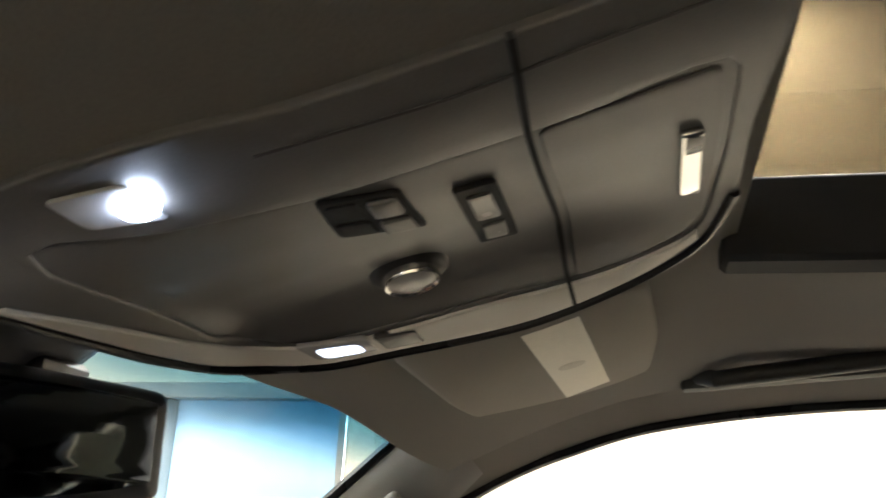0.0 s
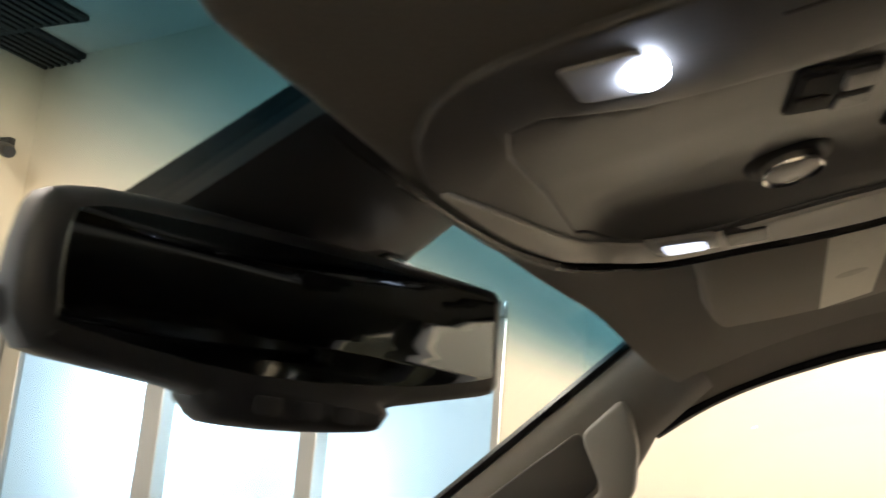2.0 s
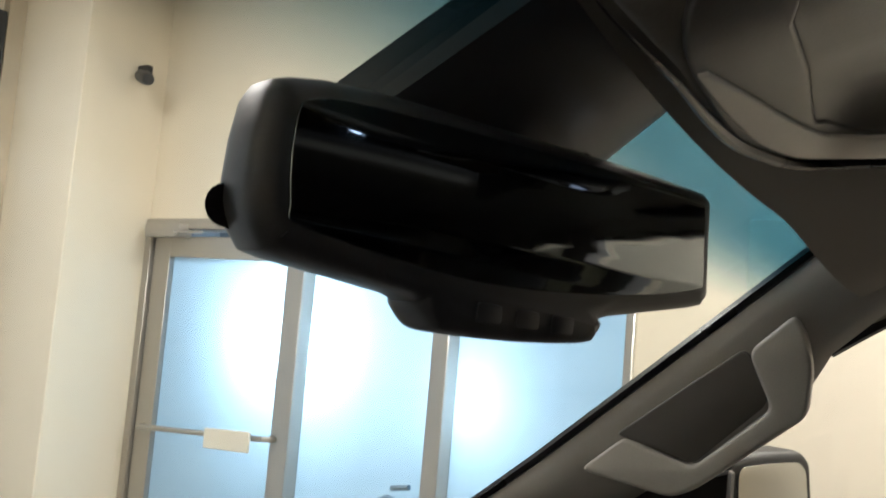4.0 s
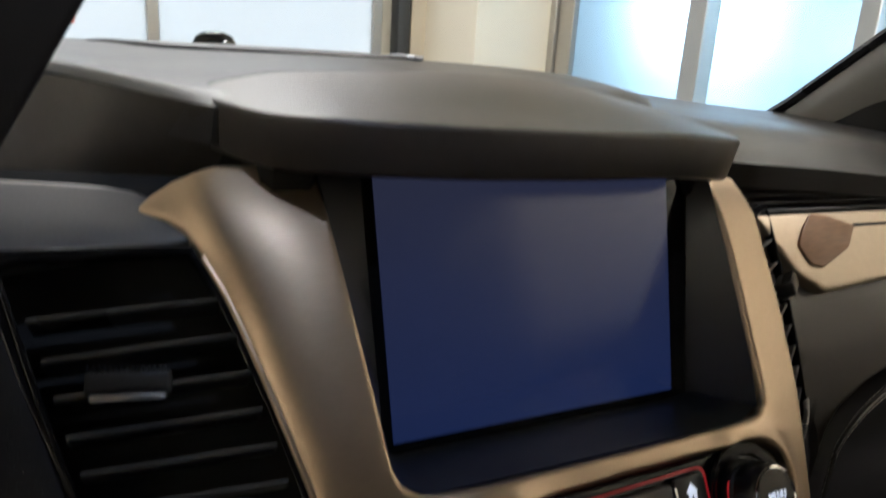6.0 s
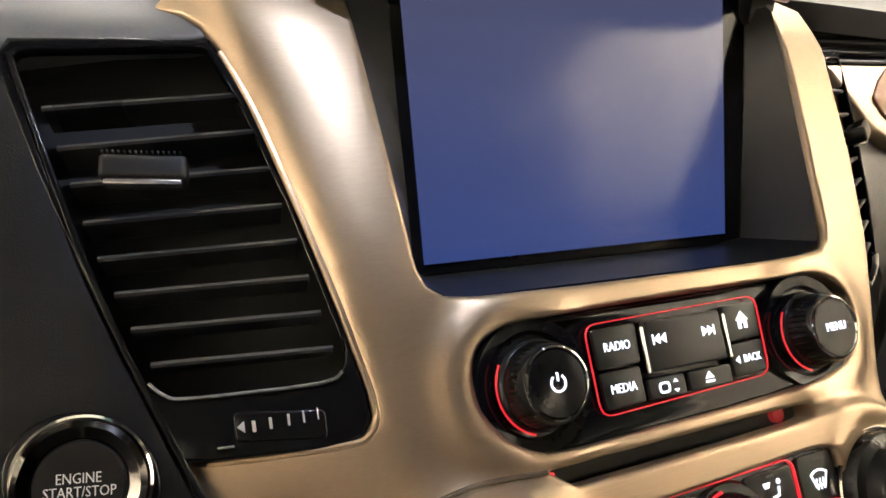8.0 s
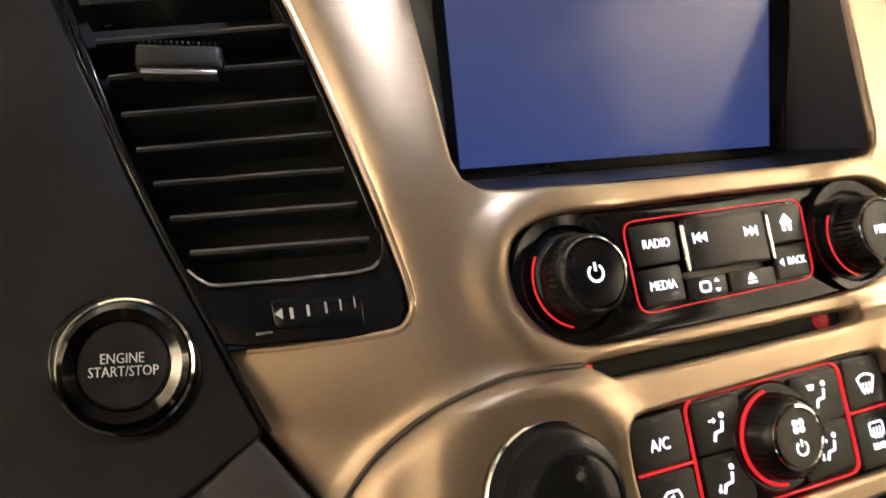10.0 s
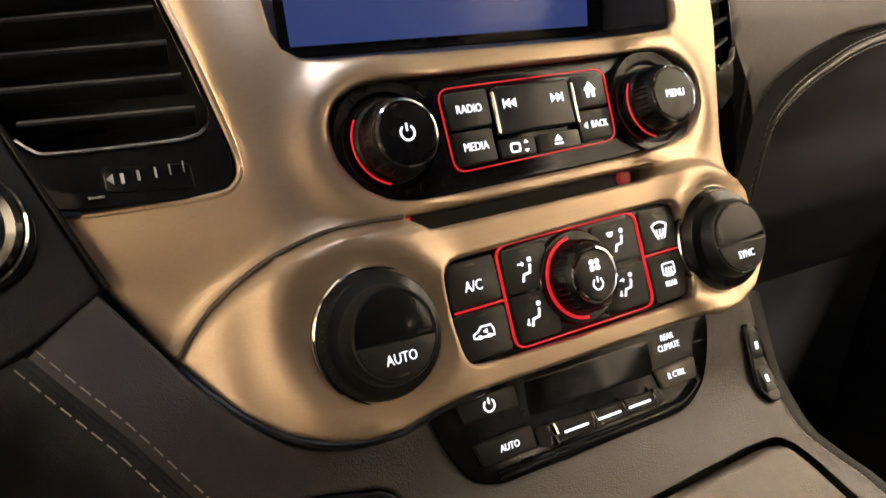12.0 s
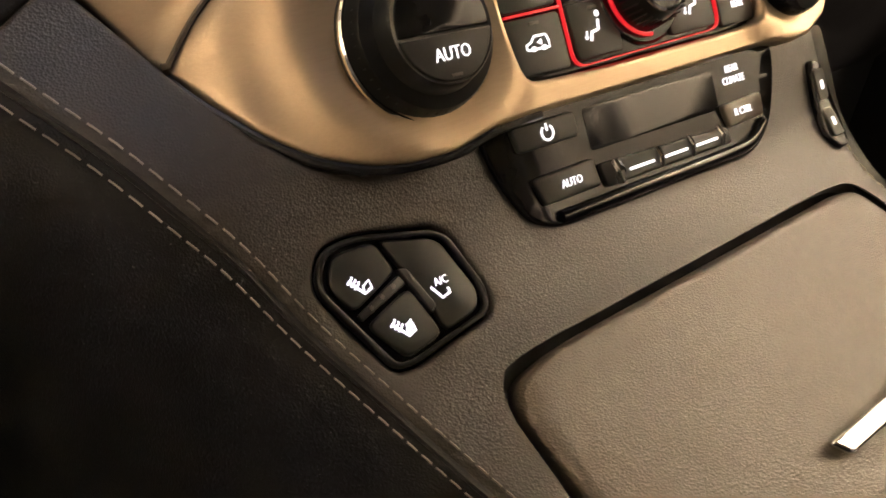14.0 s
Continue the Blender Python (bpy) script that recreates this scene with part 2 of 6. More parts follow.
# ---- materials ----
def mat(name, colour, rough=0.5, metal=0.0, grain=0.0, scale=200.0, bump=0.0, emit=None, strength=0.0, vary=0.12, coat=0.0, stretch=None, big=9.0, spec=0.5):
    m = bpy.data.materials.new(name)
    m.use_nodes = True
    t = m.node_tree
    b = t.nodes["Principled BSDF"]
    b.inputs["Base Color"].default_value = (*colour, 1)
    b.inputs["Roughness"].default_value = rough
    b.inputs["Metallic"].default_value = metal
    b.inputs["Coat Weight"].default_value = coat
    b.inputs["Coat Roughness"].default_value = 0.06
    b.inputs["Specular IOR Level"].default_value = spec
    if emit:
        b.inputs["Emission Color"].default_value = (*emit, 1)
        b.inputs["Emission Strength"].default_value = strength
        return m
    tc = t.nodes.new("ShaderNodeTexCoord")
    mp = t.nodes.new("ShaderNodeMapping")
    mp.inputs["Scale"].default_value = stretch or (1, 1, 1)
    t.links.new(tc.outputs["Object"], mp.inputs[0])
    fine = t.nodes.new("ShaderNodeTexNoise")
    fine.inputs["Scale"].default_value, fine.inputs["Detail"].default_value = scale, 4
    t.links.new(mp.outputs[0], fine.inputs[0])
    wide = t.nodes.new("ShaderNodeTexNoise")
    wide.inputs["Scale"].default_value, wide.inputs["Detail"].default_value = big, 3
    t.links.new(tc.outputs["Object"], wide.inputs[0])
    mix = t.nodes.new("ShaderNodeMath")
    mix.operation = "ADD"
    t.links.new(fine.outputs[0], mix.inputs[0])
    t.links.new(wide.outputs[0], mix.inputs[1])
    ramp = t.nodes.new("ShaderNodeMapRange")
    ramp.inputs["From Min"].default_value, ramp.inputs["From Max"].default_value = 0.6, 1.4
    ramp.inputs["To Min"].default_value, ramp.inputs["To Max"].default_value = 1 - vary, 1 + vary
    t.links.new(mix.outputs[0], ramp.inputs[0])
    tint = t.nodes.new("ShaderNodeVectorMath")
    tint.operation = "SCALE"
    tint.inputs[0].default_value = colour
    t.links.new(ramp.outputs[0], tint.inputs["Scale"])
    t.links.new(tint.outputs[0], b.inputs["Base Color"])
    rr = t.nodes.new("ShaderNodeMapRange")
    rr.inputs["From Min"].default_value, rr.inputs["From Max"].default_value = 0.3, 0.7
    rr.inputs["To Min"].default_value, rr.inputs["To Max"].default_value = max(0.02, rough * 0.88), min(1, rough * 1.15)
    t.links.new(wide.outputs[0], rr.inputs[0])
    t.links.new(rr.outputs[0], b.inputs["Roughness"])
    if bump:
        if grain:
            vo = t.nodes.new("ShaderNodeTexVoronoi")
            vo.inputs["Scale"].default_value = grain
            t.links.new(tc.outputs["Object"], vo.inputs["Vector"])
            src = vo.outputs["Distance"]
        else:
            src = fine.outputs[0]
        bp = t.nodes.new("ShaderNodeBump")
        bp.inputs["Strength"].default_value, bp.inputs["Distance"].default_value = bump, 0.0006
        t.links.new(src, bp.inputs["Height"])
        t.links.new(bp.outputs[0], b.inputs["Normal"])
    return m


LEATHER = mat("dark_leather", (0.040, 0.036, 0.033), 0.42, grain=1500, bump=0.25, vary=0.15)
# darkened leather: shade on the console's flank is put into this colour
FLANK_LEATHER = mat("shaded_dark_leather", (0.009, 0.008, 0.0075), 0.55, grain=1500, bump=0.25, vary=0.15, spec=0.25)
PANEL_BLACK = mat("panel_black_plastic", (0.011, 0.010, 0.0095), 0.5, grain=1500, bump=0.2, spec=0.22)
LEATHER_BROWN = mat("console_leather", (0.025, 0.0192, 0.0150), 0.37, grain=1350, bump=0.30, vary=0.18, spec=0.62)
# paler copy of the console leather: the lid's sheen is in its colour
LIT_LID_LEATHER = mat("lit_lid_leather", (0.090, 0.072, 0.054), 0.40, grain=1350, bump=0.32, vary=0.18, spec=0.85)
BROW_LEATHER = mat("brow_leather", (0.048, 0.041, 0.035), 0.36, grain=1500, bump=0.22, vary=0.15, spec=0.75)
SOFT = mat("soft_dash", (0.019, 0.018, 0.0185), 0.33, grain=1700, bump=0.20, spec=0.8)
MATTE = mat("matte_black_plastic", (0.020, 0.020, 0.020), 0.5, scale=900, bump=0.12)
# near-black; also puts the shade of gaps and hollows into colour
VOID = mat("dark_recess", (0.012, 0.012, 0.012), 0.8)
PIANO = mat("gloss_black_plastic", (0.007, 0.007, 0.0075), 0.10, vary=0.05, spec=0.25)
SHELL_BLACK = mat("mirror_shell_black", (0.026, 0.028, 0.033), 0.42, scale=900, bump=0.08, spec=0.4)
BUTTON = mat("button_black", (0.017, 0.0165, 0.016), 0.36, scale=1200, bump=0.06, spec=0.35)
RUBBER = mat("black_rubber", (0.011, 0.011, 0.011), 0.28, scale=800, bump=0.06, spec=0.28)
CHAMP = mat("champagne_brushed_trim", (0.46, 0.354, 0.240), 0.40, metal=0.85, scale=60, bump=0.10, stretch=(0.6, 22, 22), vary=0.07)
CHAMP_PLAIN = mat("champagne_plastic", (0.42, 0.34, 0.24), 0.38, metal=0.5, vary=0.06)
CHROME = mat("chrome", (0.78, 0.77, 0.75), 0.08, metal=1.0, vary=0.04)
SILVER = mat("satin_silver", (0.5, 0.49, 0.47), 0.25, metal=0.8, vary=0.05)
GREY = mat("grey_pillar_plastic", (0.20, 0.19, 0.18), 0.5, scale=900, bump=0.12)
CONSOLE_GREY = mat("overhead_grey_plastic", (0.115, 0.111, 0.105), 0.42, scale=900, bump=0.08)
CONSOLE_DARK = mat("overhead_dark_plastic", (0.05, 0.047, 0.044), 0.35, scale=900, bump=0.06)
FABRIC = mat("headliner_fabric", (0.152, 0.143, 0.126), 0.9, scale=700, bump=0.5, vary=0.10)
VISOR = mat("visor_fabric", (0.25, 0.23, 0.20), 0.85, scale=800, bump=0.4, vary=0.08)
PAPER = mat("label_paper", (0.72, 0.69, 0.60), 0.6, vary=0.05)
STITCH = mat("grey_thread", (0.27, 0.245, 0.21), 0.8, vary=0.1)
WOOD = mat("walnut_inlay", (0.17, 0.090, 0.042), 0.3, scale=40, stretch=(2, 14, 14), vary=0.35, spec=0.2)
PAINT = mat("cream_wall_paint", (0.78, 0.71, 0.58), 0.75, scale=90, bump=0.08, vary=0.03, big=1.2)
CEIL = mat("ceiling_paint", (0.76, 0.72, 0.64), 0.8, scale=60, bump=0.1, vary=0.03, big=1.0)
CONCRETE = mat("floor_concrete", (0.42, 0.38, 0.33), 0.45, scale=30, bump=0.1, vary=0.15, big=1.5)
ALU = mat("anodised_aluminium", (0.42, 0.40, 0.37), 0.36, metal=0.7, scale=80, stretch=(6, 6, 1), vary=0.06)
ALU_DARK = mat("dark_track_steel", (0.05, 0.052, 0.055), 0.45, metal=0.5)
WHITE_GLOW = mat("backlit_white", (0.8, 0.8, 0.8), 0.5, emit=(1.0, 0.97, 0.95), strength=0.72)
SEAT_GLOW = mat("backlit_lilac", (0.8, 0.8, 0.8), 0.5, emit=(0.93, 0.86, 1.0), strength=0.8)
RED_GLOW = mat("backlit_red", (0.3, 0.01, 0.01), 0.4, emit=(1.0, 0.025, 0.03), strength=0.26)
TRIM_GREY = mat("satin_grey_trim", (0.62, 0.595, 0.55), 0.36, scale=900, bump=0.04, vary=0.05)
CAP_GREY = mat("vent_cap_grey", (0.125, 0.122, 0.120), 0.45, scale=900, bump=0.08)
WHITE_PRINT = mat("white_print", (0.85, 0.84, 0.82), 0.5, vary=0.03)
DARK_CHROME = mat("dark_chrome", (0.10, 0.096, 0.092), 0.13, metal=1.0, vary=0.05)
SLAT_M = mat("vent_slat_plastic", (0.034, 0.033, 0.032), 0.30, vary=0.06)
PRINT_DIM = mat("dim_grey_print", (0.22, 0.21, 0.20), 0.5, vary=0.03)
PRINT = mat("grey_print", (0.5, 0.5, 0.5), 0.5, vary=0.03)
LED = mat("led_lens", (0.9, 0.9, 0.9), 0.3, emit=(0.90, 0.94, 1.0), strength=30.0)
LED_DIM = mat("led_lens_dim", (0.9, 0.9, 0.9), 0.3, emit=(0.92, 0.93, 1.0), strength=1.3)
LENS = mat("clear_lens", (0.42, 0.41, 0.40), 0.2, vary=0.04)
RED_PRINT = mat("red_lettering", (0.62, 0.22, 0.15), 0.5, vary=0.03)
WHITE_PAINT = mat("white_sign", (0.78, 0.74, 0.64), 0.5, vary=0.03)


def see_through(name, colour, gloss=0.035, band=None):
    """Clear glass: what lies behind shows in its tint, with a weak gloss. band: a tinted strip along the top edge."""
    m = bpy.data.materials.new(name)
    m.use_nodes = True
    t = m.node_tree
    t.nodes.remove(t.nodes["Principled BSDF"])
    tr, gl, mx = (t.nodes.new("ShaderNodeBsdf" + k) for k in ("Transparent", "Glossy")), None, t.nodes.new("ShaderNodeMixShader")
    tr, gl = tuple(tr)
    tr.inputs[0].default_value = (*colour, 1)
    gl.inputs["Roughness"].default_value = 0.02
    mx.inputs[0].default_value = gloss
    t.links.new(tr.outputs[0], mx.inputs[1])
    t.links.new(gl.outputs[0], mx.inputs[2])
    t.links.new(mx.outputs[0], t.nodes["Material Output"].inputs[0])
    if band:
        tc = t.nodes.new("ShaderNodeTexCoord")
        sp = t.nodes.new("ShaderNodeSeparateXYZ")
        t.links.new(tc.outputs["Object"], sp.inputs[0])
        mr = t.nodes.new("ShaderNodeMapRange")
        mr.interpolation_type = "SMOOTHSTEP"
        mr.inputs["From Min"].default_value, mr.inputs["From Max"].default_value = band
        level = t.nodes.new("ShaderNodeMath")
        level.operation = "MULTIPLY_ADD"
        level.inputs[1].default_value = 0.0559
        t.links.new(sp.outputs["X"], level.inputs[0])
        t.links.new(sp.outputs["Z"], level.inputs[2])
        t.links.new(level.outputs[0], mr.inputs[0])
        mc = t.nodes.new("ShaderNodeMix")
        mc.data_type = "RGBA"
        mc.inputs[6].default_value, mc.inputs[7].default_value = (*colour, 1), (0.24, 0.42, 0.53, 1)
        t.links.new(mr.outputs[0], mc.inputs[0])
        t.links.new(mc.outputs[2], tr.inputs[0])
    return m


GLASS = see_through("clear_glass", (0.93, 0.95, 0.95))
ROOF_GLASS = see_through("tinted_glass", (0.14, 0.13, 0.105))
PRIVACY = see_through("privacy_glass", (0.34, 0.36, 0.34))
REAR_GLASS = see_through("rear_privacy_glass", (0.07, 0.07, 0.068))
SHIELD = see_through("windshield_glass", (0.92, 0.95, 0.94), band=(1.590, 1.650))


def frosted(name, colour, mixture=0.85):
    m = bpy.data.materials.new(name)
    m.use_nodes = True
    t = m.node_tree
    b = t.nodes["Principled BSDF"]
    b.inputs["Base Color"].default_value = (*colour, 1)
    b.inputs["Roughness"].default_value = 0.35
    tl = t.nodes.new("ShaderNodeBsdfTranslucent")
    tl.inputs[0].default_value = (*colour, 1)
    no = t.nodes.new("ShaderNodeTexNoise")
    no.inputs["Scale"].default_value = 3.0
    mr = t.nodes.new("ShaderNodeMapRange")
    mr.inputs["To Min"].default_value, mr.inputs["To Max"].default_value = mixture - 0.06, mixture + 0.06
    t.links.new(no.outputs[0], mr.inputs[0])
    mx = t.nodes.new("ShaderNodeMixShader")
    t.links.new(mr.outputs[0], mx.inputs[0])
    t.links.new(b.outputs[0], mx.inputs[1])
    t.links.new(tl.outputs[0], mx.inputs[2])
    t.links.new(mx.outputs[0], t.nodes["Material Output"].inputs[0])
    return m


FROST = frosted("frosted_glass", (0.69, 0.77, 0.80))
FROST_WHITE = frosted("white_translucent_panel", (0.90, 0.89, 0.86))


def screen_material():
    m = mat("display_glass", (0.004, 0.005, 0.012), 0.2, emit=(0.020, 0.036, 0.135), strength=1.0)
    t = m.node_tree
    b = t.nodes["Principled BSDF"]
    tc = t.nodes.new("ShaderNodeTexCoord")
    sp = t.nodes.new("ShaderNodeSeparateXYZ")
    mr = t.nodes.new("ShaderNodeMapRange")
    mr.inputs["From Min"].default_value, mr.inputs["From Max"].default_value = 1.15, 1.26
    mr.inputs["To Min"].default_value, mr.inputs["To Max"].default_value = 0.85, 0.35
    t.links.new(tc.outputs["Object"], sp.inputs[0])
    t.links.new(sp.outputs["Z"], mr.inputs[0])
    mc = t.nodes.new("ShaderNodeMix")
    mc.data_type = "RGBA"
    mc.inputs[6].default_value, mc.inputs[7].default_value = (0.046, 0.045, 0.070, 1), (0.023, 0.033, 0.092, 1)
    mr.inputs["To Min"].default_value, mr.inputs["To Max"].default_value = 1.0, 0.0
    t.links.new(mr.outputs[0], mc.inputs[0])
    t.links.new(mc.outputs[2], b.inputs["Emission Color"])
    b.inputs["Emission Strength"].default_value = 0.60
    return m


SCREEN = screen_material()
MIRROR = mat("mirror_glass", (0.15, 0.168, 0.182), 0.05, metal=1.0, vary=0.01)


# ---- the hall ----
def structure(name, bm, m, label, category="structure"):
    return tagged(put(name, bm, m, None, "", car=False, flat=True), label, category, "", "structure")


structure("floor", rbox((-4.0, -5.0, FLOOR - 0.1), (4.0, 4.4, FLOOR)), CONCRETE, "smooth grey concrete floor of the hall", "floor")
structure("ceiling", rbox((-4.0, -5.0, 3.2), (4.0, 4.4, 3.3)), CEIL, "pale painted ceiling of the hall", "ceiling")
structure("wall_south", rbox((-4.0, -5.0, FLOOR), (4.0, -4.9, 3.2)), PAINT, "plain cream painted wall behind the car", "wall")
structure("wall_west", rbox((-4.0, -4.9, FLOOR), (-3.9, 4.3, 3.2)), PAINT, "plain cream painted side wall", "wall")
structure("wall_north", rbox((-3.9, 4.12, 2.9), (2.2, 4.3, 3.2)), PAINT, "cream wall above the sectional garage door", "wall")
structure("pier", rbox((2.19, 3.50, FLOOR), (2.72, 4.3, 3.2), 0.004, 1), PAINT, "cream painted pier beside the garage door", "wall")

# unseen walls added behind the panes; dark, to keep sky light off
structure("wall_sky_block", rbox((3.9, -5.0, FLOOR), (4.0, 4.3, 3.2)), mat("sky_block_paint", (0.16, 0.18, 0.20), 0.7), "unseen dark wall added behind the frosted front against sky light", "wall")
structure("wall_sky_block_end", rbox((2.72, 4.2, FLOOR), (3.9, 4.3, 3.2)), bpy.data.materials["sky_block_paint"], "unseen dark end wall added behind the frosted front", "wall")

EAST = Matrix.Translation((2.70, 3.5, 0)) @ Matrix.Rotation(radians(-8), 4, "Z") @ Matrix(((0, 1, 0, 0), (-1, 0, 0, 0), (0, 0, 1, 0), (0, 0, 0, 1)))


def east(bm):
    """Places s along the wall, d into it and height z in the hall."""
    bmesh.ops.transform(bm, matrix=EAST, verts=bm.verts)
    return bm


w = bmesh.new()
for lo, hi in (((-0.07, 0, 1.892), (2.90, 0.2, 3.2)), ((2.90, 0, FLOOR), (8.6, 0.2, 3.2))):
    b = rbox(lo, hi)
    me = bpy.data.meshes.new("t")
    b.to_mesh(me)
    w.from_mesh(me)
    b.free()
structure("wall_east", east(w), PAINT, "cream painted wall with a frosted glass front", "wall")

# glazed front: frame bars, door leaf and two fixed panes
front = thing("window_1", (2.55, 2.0, FLOOR), "aluminium framed front with two tall frosted glass panes", "window", kind="structure", car=False)
for lo, hi in (((1.235, -0.02, FLOOR), (1.305, 0.06, 1.835)), ((2.07, -0.02, FLOOR), (2.15, 0.06, 1.835)), ((2.868, -0.012, FLOOR), (2.90, 0.10, 1.835)),
               ((-0.07, -0.02, FLOOR), (0.06, 0.12, 1.835)), ((-0.07, -0.025, 1.835), (2.90, 0.12, 1.892)), ((1.305, 0.0, FLOOR), (2.07, 0.1, FLOOR + 0.14)), ((2.15, 0.0, FLOOR), (2.868, 0.1, FLOOR + 0.14))):
    put("window_frame", east(rbox(lo, hi, 0.004, 1)), ALU, front, car=False)
for lo, hi in (((1.305, 0.045, FLOOR + 0.14), (2.07, 0.053, 1.835)), ((2.15, 0.045, FLOOR + 0.14), (2.868, 0.053, 1.835))):
    pane = put("pane", east(rbox(lo, hi)), GLASS, front, car=False, flat=True)
    put("frosted_film", east(grid(lambda a, b: Vector((lo[0] + (hi[0] - lo[0]) * a, 0.0545, lo[2] + (hi[2] - lo[2]) * b)), 4, 8)), FROST, pane, "pale blue frosted film", car=False, flat=True)
for pts in ([(1.78, 0.72), (1.86, 0.76), (1.92, 0.75)], [(1.88, 0.80), (1.97, 0.82)]):
    put("smudge", east(tube([(s, 0.040, z) for s, z in pts], 0.012, 6)), mat("blue_grey_tape", (0.22, 0.30, 0.38), 0.6), front, car=False)

leaf = thing("door_1", (2.65, 3.0, FLOOR), "closed aluminium door with frosted glass and a push bar", "door", kind="structure", car=False)
for lo, hi in (((0.07, 0.0, FLOOR), (0.22, 0.05, 1.80)), ((1.165, 0.0, FLOOR), (1.23, 0.05, 1.80)), ((0.22, 0.0, 1.69), (1.165, 0.05, 1.80)), ((0.22, 0.0, FLOOR), (1.165, 0.05, FLOOR + 0.25))):
    put("door_frame", east(rbox(lo, hi, 0.003, 1)), ALU, leaf, car=False)
pane = put("pane", east(rbox((0.22, 0.022, FLOOR + 0.25), (1.165, 0.030, 1.69))), GLASS, leaf, car=False, flat=True)
put("frosted_film", east(grid(lambda a, b: Vector((0.22 + 0.945 * a, 0.0315, FLOOR + 0.25 + (1.44 - FLOOR) * b)), 4, 8)), FROST, pane, "pale blue frosted film", car=False, flat=True)
put("push_bar", east(tube([(0.16, 0.0, 0.79), (0.18, -0.05, 0.79), (0.6, -0.055, 0.83), (1.18, -0.05, 0.885), (1.20, 0.0, 0.885)], 0.014, 8)), ALU, leaf, car=False)
put("bar_sign", east(rbox((0.79, -0.085, 0.80), (1.12, -0.072, 0.895), 0.003, 1, shape=lambda c: Vector((c.x, c.y, c.z + 0.09 * (c.x - 0.95))))), WHITE_PAINT, leaf, "blank white sign hung on the push bar", car=False)
put("door_closer", east(rbox((0.08, -0.08, 1.79), (0.40, 0.0, 1.86), 0.006, 2)), ALU, leaf, car=False)
put("closer_arm", east(tube([(0.34, -0.05, 1.80), (0.45, -0.14, 1.81), (0.52, -0.02, 1.82)], 0.008, 6)), ALU, leaf, car=False)

gate = thing("door_2", (0, 4.15, FLOOR), "closed sectional garage door with white translucent panels", "garage door", kind="structure", car=False)
levels = [FLOOR + 0.04 + 0.0, 0.16, 0.82, 1.49, 2.16, 2.86]
for z in levels:
    put("rail", rbox((-3.8, 4.10, z - 0.035), (1.94, 4.17, z + 0.045), 0.006, 1), ALU, gate, car=False)
for x in (-3.15, -1.88, -0.62, 0.645, 1.90):
    put("stile", rbox((x - 0.028, 4.105, FLOOR + 0.05), (x + 0.03, 4.165, 2.86), 0.004, 1), ALU, gate, car=False)
    for z in levels[1:-1]:
        put("hinge", rbox((x - 0.022, 4.085, z - 0.06), (x + 0.022, 4.099, z + 0.06), 0.004, 1), ALU_DARK, gate, car=False)
for x0, x1 in ((-3.12, -1.91), (-1.85, -0.65), (-0.59, 0.617), (0.675, 1.872)):
    for z0, z1 in zip(levels, levels[1:]):
        put("pane", rbox((x0, 4.13, z0 + 0.045), (x1, 4.138, z1 - 0.035)), FROST_WHITE, gate, car=False, flat=True)
# unseen strips added behind the door's edges to block sunlight leaks
for x0, x1 in ((-3.9, -3.70), (1.925, 2.2)):
    put("leak_strip", rbox((x0, 4.175, FLOOR), (x1, 4.29, 2.9)), PAINT, gate, car=False)
put("track", rbox((1.99, 4.02, FLOOR), (2.07, 4.12, 2.9), 0.01, 2), ALU_DARK, gate, "dark steel roller track", car=False)
put("track_angle", rbox((2.09, 4.05, FLOOR), (2.19, 4.10, 3.0), 0.003, 1), mat("track_angle_paint", (0.5, 0.44, 0.34), 0.5), gate, car=False)
for z in levels[1:]:
    put("roller", tube([(1.93, 4.07, z), (2.03, 4.07, z)], 0.022, 10), ALU_DARK, gate, car=False)
north = lambda u, v: Vector((u, 4.125, v))
words("lettering", "NO", 0.425, 1.335, 0.205, 0.0, RED_PRINT, gate, north, "red letters on the outside seen in reverse", mirror=True, car=False, thick=0.001, weight=0.018)
words("lettering", "P", 0.25, 1.12, 0.205, 0.0, RED_PRINT, gate, north, "red letter on the outside seen in reverse", mirror=True, car=False, thick=0.001, weight=0.018)

for n, (x, y) in enumerate(((2.55, 3.42), (2.05, 3.05))):
    g = thing("ceiling_grille", (x, y, 3.17), "square dark return air grille in the ceiling", "air grille", "ceiling grilles", car=False)
    put("frame", rbox((x - 0.26, y - 0.26, 3.17), (x + 0.26, y + 0.26, 3.199), 0.006, 1), ALU_DARK, g, car=False)
    for k in range(8):
        put("slat", rbox((x - 0.23, y - 0.22 + k * 0.056, 3.155), (x + 0.23, y - 0.19 + k * 0.056, 3.169), 0.003, 1), MATTE, g, car=False)
cam_box = thing("security_camera", (2.52, 3.40, 2.66), "small dark camera fixed to the pier", "camera", car=False)
put("bracket", rbox((2.50, 3.42, 2.66), (2.54, 3.498, 2.70), 0.004, 1), ALU_DARK, cam_box, car=False)
put("barrel", tube([(2.50, 3.46, 2.64), (2.44, 3.34, 2.60), (2.42, 3.30, 2.585)], [0.035, 0.037, 0.030], 14), ALU_DARK, cam_box, car=False)
# the two housings by the side wall belong to added, unseen lamps
for p in ((-3.3, -1.6), (2.0, -0.6), (2.0, -2.8), (0.4, 2.4), (-3.3, 1.2)):
    structure("lamp_housing", rbox((p[0] - 0.64, p[1] - 0.19, 3.14), (p[0] + 0.64, p[1] + 0.19, 3.199), 0.01, 1), WHITE_PAINT, "white housing of a long ceiling lamp", "lamp")

# ---- the car's cabin ----
cabin = thing("car_cabin", (0, -0.4, FLOOR + 0.3), "inside of a large car with grey fabric roof lining", "car")
